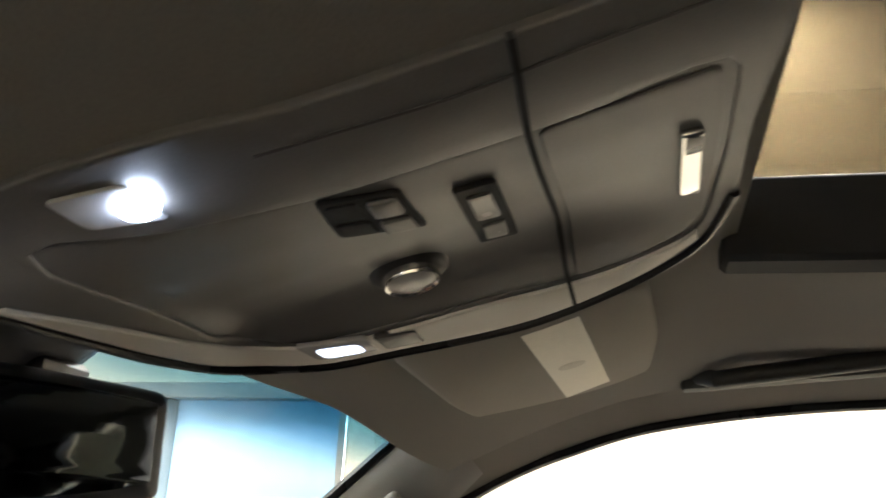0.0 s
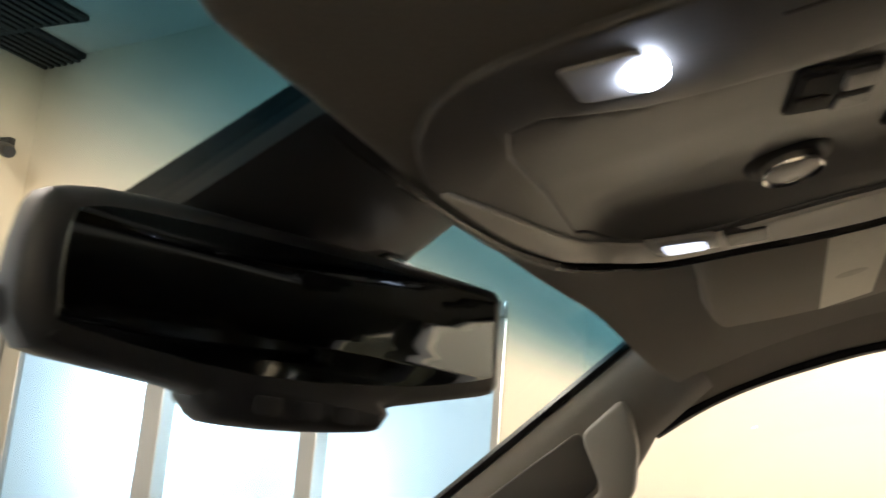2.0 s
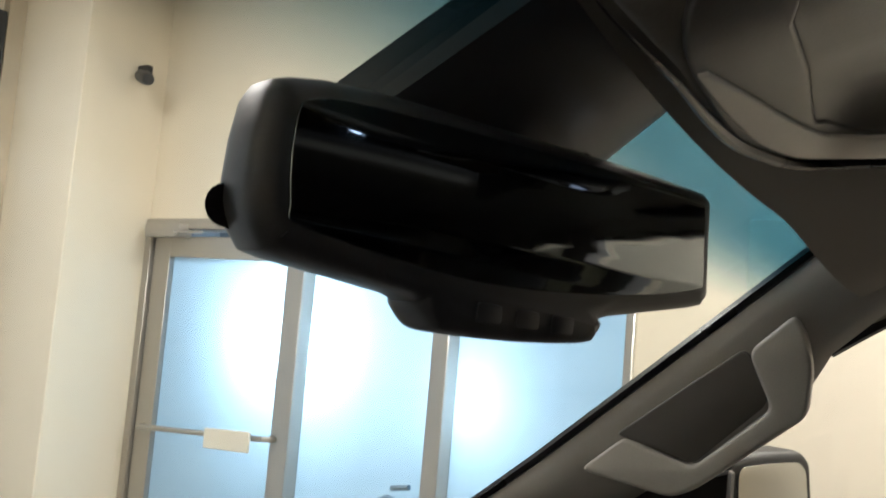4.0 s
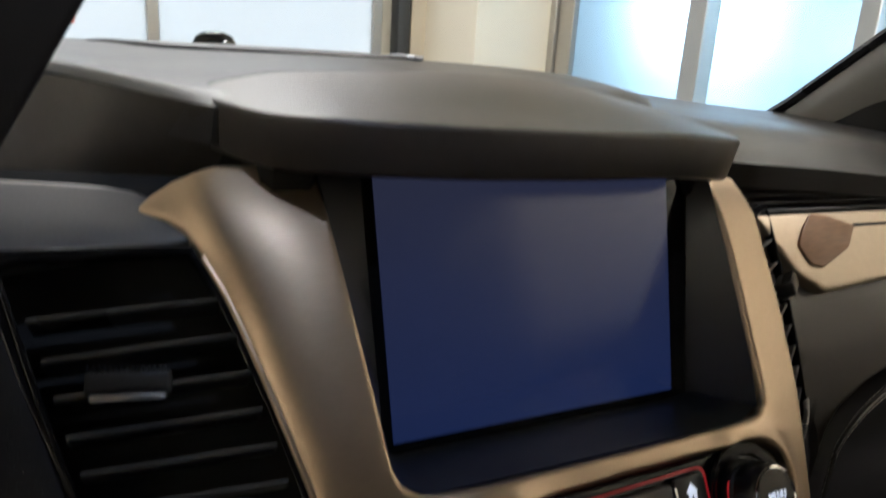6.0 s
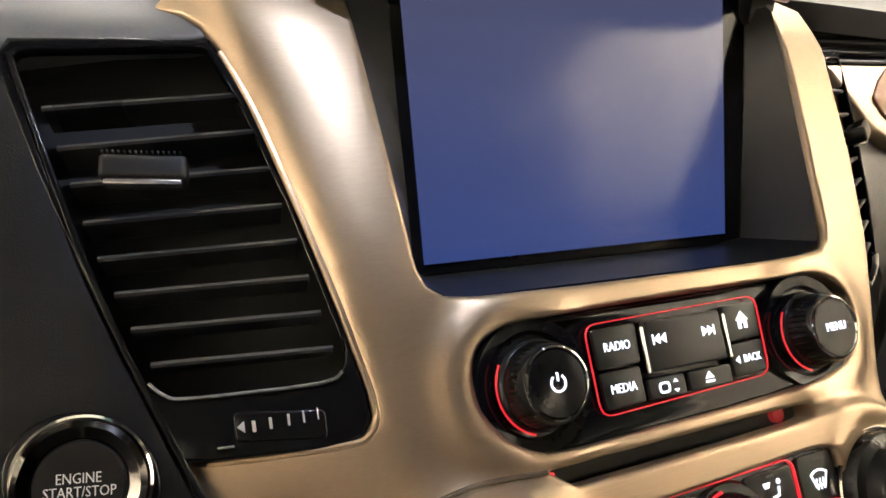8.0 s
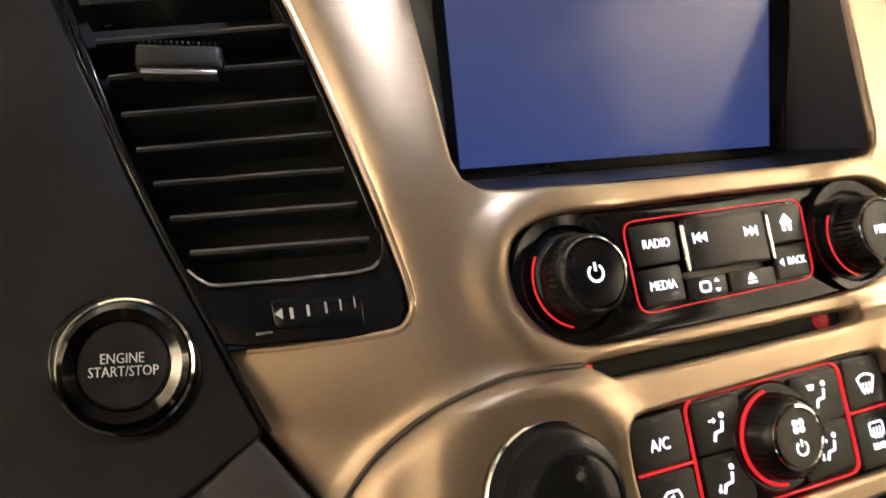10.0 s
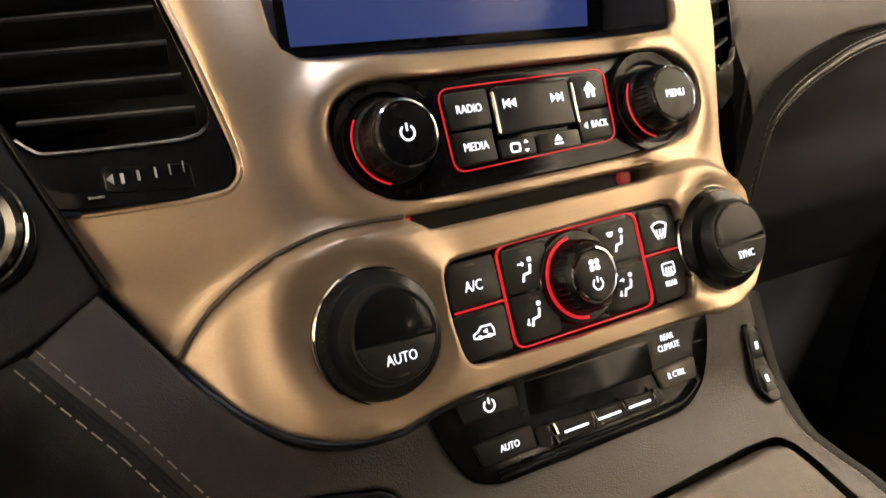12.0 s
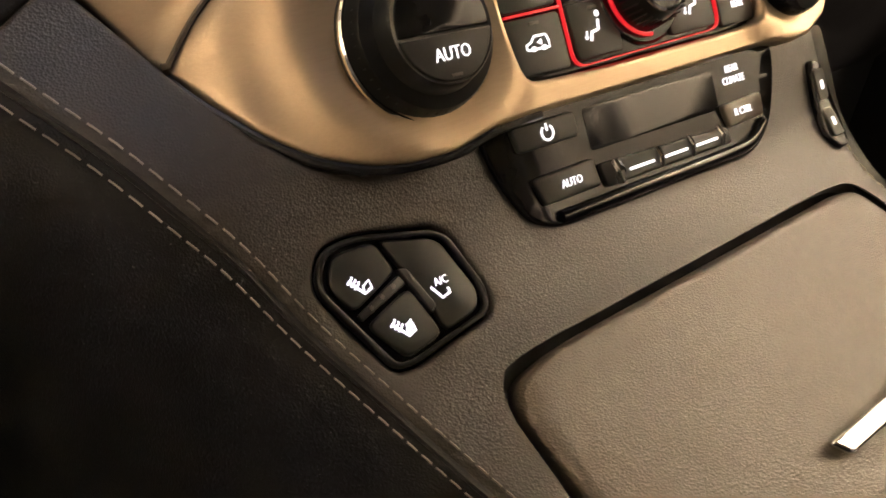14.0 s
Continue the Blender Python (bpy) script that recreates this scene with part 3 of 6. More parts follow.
RAIL = spline([(-2.6, 1.62), (-1.6, 1.70), (-1.0, 1.72), (-0.6, 1.712), (-0.36, 1.682), (-0.23, 1.642), (-0.12, 1.588), (-0.055, 1.545)], 6, False)


def roof_mid(y):
    return 1.70 - 0.33 * (y + 0.25) if y > -0.42 else 1.756 - 0.10 * (y + 0.42) * (1 if y > -0.9 else 0.48) * -0.4


def front_y(x):
    return -0.045 - 0.06 * (x / 0.62) ** 2


SUN = (-0.36, 0.225, -0.93, -0.388)


def headliner(a, b, x0=-0.66, x1=0.66, y0=-2.4, y1=None):
    x = x0 + (x1 - x0) * a
    ye = front_y(x) if y1 is None else y1
    y = y0 + (ye - y0) * b
    side = interp(y, RAIL) + 0.03
    k = smooth(0.30, 0.68, abs(x))
    return Vector((x, y, roof_mid(y) * (1 - k) + side * k))


up = (0, 0, 0.02)
for x0, x1, y0, y1, nu, nv in ((-0.66, 0.66, SUN[3], None, 44, 22), (-0.66, SUN[0], SUN[2], SUN[3], 12, 16), (SUN[1], 0.66, SUN[2], SUN[3], 12, 16), (-0.66, 0.66, -2.4, SUN[2], 30, 20)):
    put("roof_lining", grid(lambda a, b: headliner(a, b, x0, x1, y0, y1), nu, nv, up), FABRIC, cabin, "grey woven fabric roof lining")
# sunroof: frame, dark seal and shade tray
put("sunroof_frame", tube([headliner((x + 0.66) / 1.32, 0, y0=y) + Vector((0, 0, 0.006)) for x, y in rrect(SUN[0] - 0.03, SUN[2] - 0.03, SUN[1] + 0.03, SUN[3] + 0.012, 0.05, 5)], 0.006, 8, True), FABRIC, cabin)
for lo, hi in (((SUN[1] - 0.004, SUN[2], 1.726), (SUN[1] + 0.030, SUN[3] + 0.01, 1.789)), ((SUN[0] - 0.03, SUN[2], 1.735), (SUN[0] - 0.004, SUN[3] + 0.01, 1.76)), ((SUN[0], SUN[3] + 0.004, 1.748), (SUN[1], SUN[3] + 0.03, 1.775)), ((SUN[0], SUN[2] - 0.04, 1.76), (SUN[1], SUN[2] - 0.004, 1.79))):
    put("sunroof_seal", rbox(lo, hi, 0.004, 1), VOID, cabin)
put("sunroof_glass", rbox((SUN[0] - 0.02, SUN[2] - 0.02, 1.7905), (SUN[1] + 0.02, SUN[3] + 0.02, 1.7965)), ROOF_GLASS, cabin, "tinted sunroof glass", flat=True).visible_shadow = False
put("roof_skin", grid(lambda a, b: Vector((-0.72 + 1.44 * a, -2.5 + 1.56 * b, 1.83 - 0.03 * (2 * a - 1) ** 2)), 8, 8, (0, 0, 0.012)), GREY, cabin, "painted steel roof")

# windscreen pillars, from the dash to the roof
EDGE = [(0.700, 0.470, 1.215), (0.690, 0.402, 1.262), (0.676, 0.265, 1.376), (0.648, 0.121, 1.499), (0.622, 0.001, 1.602), (0.607, -0.075, 1.667)]
INNER = [(0.745, 0.27, 1.17), (0.730, 0.225, 1.287), (0.712, 0.125, 1.366), (0.695, -0.035, 1.478), (0.672, -0.075, 1.552), (0.640, -0.140, 1.612)]


def bar(side, pts_a, pts_b, bulge, back):
    def f(a, b):
        s = b * (len(pts_a) - 1)
        i = min(int(s), len(pts_a) - 2)
        k = s - i
        p = Vector(pts_a[i]).lerp(Vector(pts_a[i + 1]), k)
        q = Vector(pts_b[i]).lerp(Vector(pts_b[i + 1]), k)
        r = p.lerp(q, a) + Vector((-bulge, -bulge * 0.4, 0)) * math.sin(math.pi * a) ** 0.7
        r.x *= side
        return r
    return grid(f, 10, 30, (back[0] * side, back[1], back[2]))


for side in (1, -1):
    put("pillar", bar(side, EDGE, INNER, 0.020, (0.03, 0.012, 0.0)), GREY, cabin, "grey plastic windscreen pillar")
    put("glass_seal", tube([(side * (x + 0.002), y + 0.006, z + 0.004) for x, y, z in EDGE], 0.007, 6), RUBBER, cabin)
    rail_pts = spline([(-2.4, 1.62), (-1.6, 1.70), (-1.0, 1.722), (-0.6, 1.712), (-0.36, 1.682), (-0.23, 1.642), (-0.14, 1.60), (-0.07, 1.552)], 6, False)
    put("door_seal", tube([(side * (0.69 + 0.02 * smooth(1.6, 1.4, z)), y, z + 0.004) for y, z in rail_pts], 0.008, 8), RUBBER, cabin)
    put("roof_rail", grid(lambda a, b: Vector((side * (0.60 + 0.09 * a), -2.4 + 2.30 * b, interp(-2.4 + 2.30 * b, RAIL) + 0.04 * (1 - a) + 0.004)), 6, 40, (0, 0, 0.03)), FABRIC, cabin)
    # door: lower panel, belt, mirror corner, glass
    put("door_panel", grid(lambda a, b: Vector((side * (0.74 - 0.05 * math.sin(math.pi * b) * smooth(0, 0.4, b)), 0.30 - 2.6 * a, FLOOR + 0.55 + (1.20 - FLOOR - 0.55) * b)), 20, 10, (0.06 * side, 0, 0)), FLANK_LEATHER, cabin, "dark padded door panel")
    put("mirror_corner", rbox((0.735 if side > 0 else -0.765, 0.035, 1.18), (0.765 if side > 0 else -0.735, 0.33, 1.40), 0.004, 1, shape=lambda c: Vector((c.x, c.y, c.z - max(0, (c.y - 0.05)) * 0.42 * smooth(1.25, 1.40, c.z)))), PANEL_BLACK, cabin)
    put("door_glass", rbox((side * 0.757 - 0.002, -0.95, 1.19), (side * 0.757 + 0.002, 0.035, 1.72)), GLASS, cabin, flat=True).visible_shadow = False
    put("rear_side_glass", rbox((side * 0.757 - 0.002, -1.72, 1.19), (side * 0.757 + 0.002, -1.13, 1.72)), PRIVACY, cabin, "dark tinted rear side glass", flat=True)
    put("door_post", rbox((side * 0.70 - 0.035, -1.13, FLOOR + 0.5), (side * 0.70 + 0.035, -0.97, 1.75), 0.01, 2), GREY, cabin)
    put("sill", rbox((side * 0.76 - 0.06, -2.3, FLOOR + 0.25), (side * 0.76 + 0.06, 0.6, FLOOR + 0.56), 0.02, 2), MATTE, cabin)
put("cabin_floor", rbox((-0.78, -2.4, FLOOR + 0.30), (0.78, 0.75, FLOOR + 0.34)), MATTE, cabin)
put("bulkhead", rbox((-0.78, 0.50, FLOOR + 0.34), (0.78, 0.56, 1.20)), MATTE, cabin)
put("rear_glass", rbox((-0.66, -2.42, 1.40), (0.66, -2.414, 1.76)), REAR_GLASS, cabin, "dark tinted rear glass", flat=True)
put("tailgate", rbox((-0.72, -2.46, FLOOR + 0.34), (0.72, -2.38, 1.42), 0.02, 2), MATTE, cabin)
for side in (1, -1):
    put("quarter_panel", rbox((side * 0.72 - 0.03, -2.40, 1.18), (side * 0.72 + 0.03, -1.72, 1.72), 0.02, 2), MATTE, cabin)
    put("rear_post", rbox((side * 0.66 - 0.08, -2.46, 1.2), (side * 0.66 + 0.08, -2.30, 1.72), 0.02, 2), GREY, cabin)

# dark block added in place of the soft shade at the dash's end
put("corner_shade_block", rbox((0.690, 0.135, 1.22), (0.752, 0.36, 1.300), 0.020, 4), PANEL_BLACK, cabin, "dark block added for the shade beside the dash")

shield = thing("windshield", (0, 0.45, 1.22), "clear windscreen with a blue-green shade band along its top", "windscreen")
put("glass", grid(lambda a, b: Vector(((2 * a - 1) * (0.70 - 0.09 * b), (0.47 - 0.545 * b) + 0.055 * (1 - (2 * a - 1) ** 2) * (1 - 0.35 * b), 1.222 + 0.447 * b)), 16, 16, (0, 0.004, 0.003)), SHIELD, shield).visible_shadow = False
put("black_border", grid(lambda a, b: Vector(((2 * a - 1) * 0.70, 0.468 - 0.545 * 0.03 * b + 0.055 * (1 - (2 * a - 1) ** 2), 1.2225 + 0.447 * 0.03 * b)), 24, 2, (0, 0.001, 0)), SHELL_BLACK, shield, "black printed border of the glass")
put("bonnet", grid(lambda a, b: Vector(((2 * a - 1) * 0.78, 0.52 + 1.1 * b, 1.13 - 0.10 * b ** 2 - 0.06 * (2 * a - 1) ** 2)), 12, 8, (0, 0, -0.02)), mat("car_paint_grey", (0.30, 0.31, 0.30), 0.25, metal=0.4, coat=0.8), cabin, "grey painted bonnet")
wip = thing("wiper", (0.2, 0.50, 1.235), "black windscreen wiper lying at the foot of the glass", "wiper")
put("blade", tube([(-0.35, 0.505, 1.262), (0.1, 0.51, 1.262), (0.40, 0.495, 1.250)], 0.007, 6), RUBBER, wip)
put("arm", tube([(0.40, 0.52, 1.225), (0.30, 0.53, 1.262), (0.05, 0.516, 1.268)], [0.012, 0.009, 0.006], 8), MATTE, wip)

# grab handle on the passenger's pillar
hand = thing("grab_handle", (0.66, 0.1, 1.40), "grey plastic grab handle on the windscreen pillar", "handle")
pillar_face = lambda u, v: Vector((0.672 - 0.10 * smooth(1.40, 1.62, v) * 0.35, u, v))
HANDLE = rounded(mm([(198, 1381), (146, 1431), (64, 1407), (-20, 1489), (6, 1549), (-42, 1593), (-54, 1570), (-61, 1537), (-57, 1486), (40, 1398), (64, 1378), (87, 1368)]), 0.012, 4)
plate("grip", [HANDLE], 0.004, 0.028, mat("grip_grey_plastic", (0.27, 0.26, 0.25), 0.42, scale=800, bump=0.1), hand, surf=pillar_face, bevel=0.005, flip=True)
# dark plate in the opening; the hollow's shade is in its colour
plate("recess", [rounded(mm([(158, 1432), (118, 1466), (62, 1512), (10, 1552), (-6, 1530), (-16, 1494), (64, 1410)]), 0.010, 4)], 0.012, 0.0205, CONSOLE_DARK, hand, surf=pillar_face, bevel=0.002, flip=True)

# grab handle over the passenger's door
rh = thing("roof_handle", (0.59, -0.52, 1.74), "folded dark grab handle over the door", "handle")
put("plate", rbox((0.590, -0.66, 1.722), (0.615, -0.365, 1.770), 0.008, 2, shape=lambda c: Vector((c.x, c.y, c.z + interp(c.y, RAIL) - 1.70))), MATTE, rh)
put("grip", tube([(0.590, -0.385, 1.722), (0.562, -0.400, 1.712), (0.556, -0.435, 1.717), (0.556, -0.58, 1.739), (0.562, -0.62, 1.739), (0.590, -0.635, 1.745)], 0.010, 10), MATTE, rh)

# outside mirror
om = thing("wing_mirror", (0.85, 0.06, 1.25), "dark wing mirror outside the passenger's window", "mirror")
wing = [(1.15 * u, v) for u, v in [(0.000, 1.412), (0.075, 1.420), (0.145, 1.424), (0.166, 1.410), (0.178, 1.330), (0.172, 1.306), (0.078, 1.268), (0.050, 1.272), (0.004, 1.322)]]
mface = lambda u, v: Vector((0.80 + 0.90 * u, 0.05 - 0.437 * u, v))
plate("housing", [rounded(wing, 0.02)], -0.060, 0.0, PANEL_BLACK, om, surf=mface, bevel=0.012)
plate("glass", [rounded([(u * 0.81 + 0.0195, v * 0.80 + 0.269) for u, v in wing], 0.016)], 0.0005, 0.002, mat("side_mirror_glass", (0.52, 0.52, 0.50), 0.02, metal=1, vary=0.01), om, surf=mface, bevel=0.0005)
put("arm", tube([(0.765, 0.12, 1.27), (0.85, 0.085, 1.30)], [0.035, 0.03], 10), MATTE, om)

# ---- front seats ----
def front_seat(x):
    seat_ob = thing("front_seat", (x, -0.62, FLOOR + 0.34), "dark leather front seat with a separate headrest", "seat", "front seats")
    lean = lambda c: Vector((c.x, c.y - 0.22 * (c.z - 0.62), c.z))
    put("seat_cushion", rbox((x - 0.25, -0.84, 0.40), (x + 0.25, -0.32, 0.60), 0.05, 4, shape=lambda c: Vector((c.x, c.y, c.z + 0.03 * smooth(0.10, 0.24, abs(c.x - x)) * smooth(0.45, 0.6, c.z)))), FLANK_LEATHER, seat_ob)
    put("backrest", rbox((x - 0.25, -0.93, 0.58), (x + 0.25, -0.80, 1.30), 0.05, 4, shape=lambda c: lean(Vector((x + (c.x - x) * (1 - 0.22 * smooth(0.9, 1.3, c.z)), c.y + 0.03 * smooth(0.10, 0.24, abs(c.x - x)), c.z)))), FLANK_LEATHER, seat_ob)
    put("headrest", rbox((x - 0.14, -0.92, 1.36), (x + 0.14, -0.82, 1.55), 0.04, 4, shape=lean), FLANK_LEATHER, seat_ob)
    for dx in (-0.07, 0.07):
        put("headrest_post", tube([lean(Vector((x + dx, -0.87, 1.26))), lean(Vector((x + dx, -0.87, 1.40)))], 0.007, 10), CHROME, seat_ob, "chrome post")
    put("seat_base", rbox((x - 0.22, -0.80, FLOOR + 0.34), (x + 0.22, -0.36, 0.41), 0.02, 2), MATTE, seat_ob)
    return seat_ob


for x in (-0.38, 0.40):
    front_seat(x)

# ---- overhead console ----
ohc = thing("overhead_console", (0.02, -0.22, 1.66), "grey overhead console with map lamps and switches", "console")
down = dict(surf=roof, flip=True)
EDGE_RUN = [(-165, -64), (-137, -74), (-92, -81), (-30, -80), (15, -82), (52, -90), (80, -102), (100, -122), (117, -145), (127, -185), (136, -225), (140, -262), (134, -300), (121, -335), (100, -357), (57, -368)]
NOSE = spline(mm([(-192, -57)] + EDGE_RUN + [(-20, -371), (-110, -374), (-250, -380), (-262, -250), (-250, -120), (-225, -70)]), 3)
OUTER = spline(mm([(-128, -100), (-95, -88), (-30, -84)] + [(x - 3, y - 2) for x, y in EDGE_RUN[4:]] + [(-20, -368), (-110, -371), (-132, -360), (-131, -313), (-131, -271), (-132, -220), (-137, -187), (-139, -130)]), 3)
RING = spline(mm([(-107, -122), (-40, -117), (30, -112), (46, -115), (65, -123), (80, -141), (88, -176), (93, -238), (100, -285), (98, -312), (89, -340), (78, -354), (20, -359), (-40, -358), (-84, -352), (-79, -310), (-78, -283), (-79, -235), (-82, -208), (-94, -162)]), 3)
plate("shell", [NOSE], -0.050, -0.003, FABRIC, ohc, "woven fabric skin round the console", bevel=0.006, cut=0.02, **down)
plate("rim", [OUTER, RING], -0.006, 0.0008, CONSOLE_GREY, ohc, bevel=0.0015, cut=0.015, **down)
band_out = spline(mm([(-80, -88), (-30, -87), (12, -89), (48, -96), (74, -108), (93, -126), (110, -148), (120, -186), (129, -225), (133, -262), (127, -300), (114, -332), (95, -352)]), 3, False)
band_in = spline(mm([(-79, -91), (-20, -100), (38, -109), (62, -117), (79, -137), (92, -175), (97, -238), (104, -287), (102, -315), (93, -341), (85, -351)]), 3, False)
plate("edge_trim", [band_out + band_in[::-1]], 0.0002, 0.0030, TRIM_GREY, ohc, "satin pale grey trim band", bevel=0.0008, cut=0.02, **down)
lip = spline(mm(EDGE_RUN[1:]), 4, False)
put("gasket", tube([roof(u, v) + Vector((0, 0, -0.0005)) for u, v in lip], [0.0004 + 0.0028 * smooth(0, 14, k) for k in range(len(lip))], 8), RUBBER, ohc, "black rubber gasket")
plate("groove", [stroke(spline(mm([(-118, -205), (-116, -235), (-114, -267), (-116, -302), (-118, -350)]), 4, False), 0.0014)], 0.0002, 0.0012, CONSOLE_DARK, ohc, bevel=0.0002, cut=0.02, **down)
plate("face", [RING], -0.004, -0.0005, CONSOLE_GREY, ohc, "hollowed grey face of the console", bevel=0.0004, cut=0.008, **down)
plate("spectacle_flap", [rounded(mm([(-76, -289), (99, -289), (97, -318), (86, -343), (70, -353), (20, -356), (-40, -355), (-80, -350)]), 0.005)], -0.0008, 0.0006, CONSOLE_GREY, ohc, "flap of the spectacle box", bevel=0.0006, cut=0.008, **down)
grip_bar = plate("flap_handle", [rounded(mm([(-37, -338), (-35, -347), (38, -350), (34, -340)]), 0.002)], 0.0006, 0.0045, CHROME, ohc, "chrome flap handle", bevel=0.0015, cut=0.02, **down)
plate("grip_hollow", [rounded(mm([(-35, -339.5), (-33.5, -346), (-16, -347), (-17, -340)]), 0.002)], 0.0046, 0.0048, RUBBER, grip_bar, bevel=0.0001, **down)
plate("joint", [stroke(mm([(-131, -287), (-113, -287), (-79, -285.5), (-40, -285), (0, -284.5), (60, -284), (101, -284), (130, -285)]), 0.0022)], -0.0004, 0.0033, VOID, ohc, bevel=0.0002, cut=0.015, **down)
sw = plate("switch_block", [rounded(mm([(-79, -210), (-67, -237), (-18, -235), (-39, -205)]), 0.003)], -0.0005, 0.0016, VOID, ohc, bevel=0.0006, cut=0.015, **down)
for pts in ([(-69, -224.5), (-65, -235), (-50, -234.5), (-53, -223.5)], [(-47, -223), (-43.5, -234), (-25, -233), (-30, -221)]):
    plate("switch", [rounded(mm(pts), 0.002)], 0.0016, 0.0036, CONSOLE_GREY, sw, "grey rocker", bevel=0.0012, cut=0.015, **down)
for pts in ([(-75, -211.5), (-71, -222), (-55, -221), (-60, -209.5)], [(-56, -209), (-50, -220.5), (-33, -219), (-41, -207)]):
    plate("switch", [rounded(mm(pts), 0.002)], 0.0016, 0.0022, VOID, sw, bevel=0.0006, cut=0.015, **down)
hp = plate("help_panel", [rounded(mm([(-51, -253), (-48, -269), (42, -264.5), (38, -246.5)]), 0.003)], -0.0005, 0.0020, VOID, ohc, bevel=0.0006, cut=0.012, **down)
plate("help_button", [rounded(mm([(-42, -256), (-40, -265), (-4, -263.5), (-6, -253.5)]), 0.002)], 0.0020, 0.0030, CONSOLE_DARK, hp, bevel=0.0008, cut=0.012, **down)
plate("call_button", [rounded(mm([(6, -253), (7, -263), (34, -260.5), (31, -250.5)]), 0.002)], 0.0020, 0.0030, CONSOLE_GREY, hp, bevel=0.0008, cut=0.012, **down)
plate("print", [rrect(-0.020, -0.2605, -0.010, -0.2565, 0.001)], 0.0031, 0.0033, PRINT_DIM, hp, bevel=0.0001, **down)
plate("print", [stroke(mm([(14, -255.5), (19, -258.5), (26, -257)]), 0.0012)], 0.0031, 0.0033, PRINT_DIM, hp, bevel=0.0001, **down)
rp, ra, rb, rn = tangent_frame(roof, 0.048, -0.209)
rn = Vector((0.06, 0.32, 1.0)).normalized() * (1 if rn.z > 0 else -1)
ra = Vector((1, 0, -0.06)).normalized()
rb = rn.cross(ra).normalized()
mic = put("dome_ring", lathe((rp, ra, rb, -rn), [(0.0145, 0.0), (0.0150, 0.006), (0.0140, 0.0078), (0.0126, 0.0068), (0.012, 0.004)]), CHROME, ohc, "thin chrome ring")
put("dome", lathe((rp, ra, rb, -rn), [(0.0125, 0.004), (0.0122, 0.0064), (0.008, 0.0070), (0, 0.0072)]), LENS, mic)
put("dome_base", lathe((rp, ra, rb, -rn), [(0.0225, -0.004), (0.0200, 0.0010), (0.0160, 0.0030), (0, 0.0030)]), MATTE, ohc)
plate("map_lamp", [rounded(mm([(-130, -142), (-126, -166), (-103, -170), (-111, -146)]), 0.003)], 0.0003, 0.0022, LENS, ohc, "lit white map lamp", bevel=0.0008, cut=0.015, **down)
lp, la, lb, ln = tangent_frame(roof, -0.116, -0.166)
put("lamp_bulb", lathe((lp, la, lb, -ln), [(0.0068, 0.001), (0.0064, 0.0045), (0.0035, 0.0060), (0, 0.0063)], 20), LED, ohc, "bright white lit bulb")
plate("map_lamp", [rounded(mm([(76, -138), (89, -174), (110, -175), (98, -144)]), 0.003)], 0.0005, 0.0038, LENS, ohc, "map lamp with a dim glow", bevel=0.001, cut=0.02, **down)
plate("lamp_bulb", [rounded(mm([(84, -146), (92, -168), (106, -169), (98, -149)]), 0.004)], 0.0038, 0.0042, LED_DIM, ohc, bevel=0.0002, cut=0.02, **down)
plate("lamp_switch", [rounded(mm([(90, -177), (98, -199), (118, -200), (112, -179)]), 0.003)], 0.0005, 0.0042, CONSOLE_DARK, ohc, bevel=0.0012, cut=0.02, **down)

# ---- sun visor ----
vis = thing("sun_visor", (0.32, -0.21, 1.68), "folded grey fabric sun visor with a pale warning label", "sun visor")
vface = lambda u, v: Vector((u, v, 1.672 - 0.34 * (v + 0.22) + 0.018 * (u - 0.3)))
visor = mm([(188, -154), (420, -150), (565, -160), (606, -195), (645, -300), (560, -333), (380, -340), (215, -330)])
plate("panel", [rounded(visor, 0.03)], -0.020, 0.0, VISOR, vis, surf=vface, flip=True, bevel=0.007)
plate("label", [mm([(242, -238), (237, -280), (513, -291), (530, -246)])], 0.0002, 0.0008, PAPER, vis, "pale paper label without readable text", surf=vface, flip=True, bevel=0.0001)
plate("label_mark", [circle(0.385, -0.263, 0.012, 20)], 0.0009, 0.0011, mat("label_grey", (0.55, 0.52, 0.44), 0.6), vis, surf=vface, flip=True, bevel=0.0001)
put("hinge", tube([(0.24, -0.156, 1.668), (0.44, -0.146, 1.664), (0.56, -0.155, 1.670)], 0.006, 8), GREY, vis)

# ---- rear-view mirror ----
rm = thing("rear_view_mirror", (-0.02, 0.0, 1.56), "black rear-view mirror hanging from the windscreen", "mirror")
MP, MN = Vector((0.093, -0.057, 1.60)), Vector((0.329, 0.944, 0.020)).normalized()
MU = Vector((0.944, -0.329, 0.0)).normalized()
MVv = MU.cross(MN).normalized()
MVv = MVv if MVv.z > 0 else -MVv


def mir(u, v):
    return MP + MU * u + MVv * (v - 1.60)


frame_pts = [(-0.257, 1.583), (-0.248, 1.591), (-0.2175, 1.596), (-0.160, 1.599), (-0.080, 1.603), (-0.012, 1.6045), (0.000, 1.603), (0.004, 1.597), (0.0055, 1.575), (0.008, 1.552), (0.0055, 1.546), (-0.002, 1.543), (-0.070, 1.5305), (-0.0745, 1.527), (-0.080, 1.519), (-0.088, 1.5165), (-0.128, 1.5135), (-0.166, 1.513), (-0.175, 1.515), (-0.182, 1.5215), (-0.189, 1.5255), (-0.242, 1.5305), (-0.251, 1.534), (-0.257, 1.543), (-0.259, 1.555)]
body = plate("housing", [spline(frame_pts, 2)], -0.030, 0.002, SHELL_BLACK, rm, surf=mir, bevel=0.009)
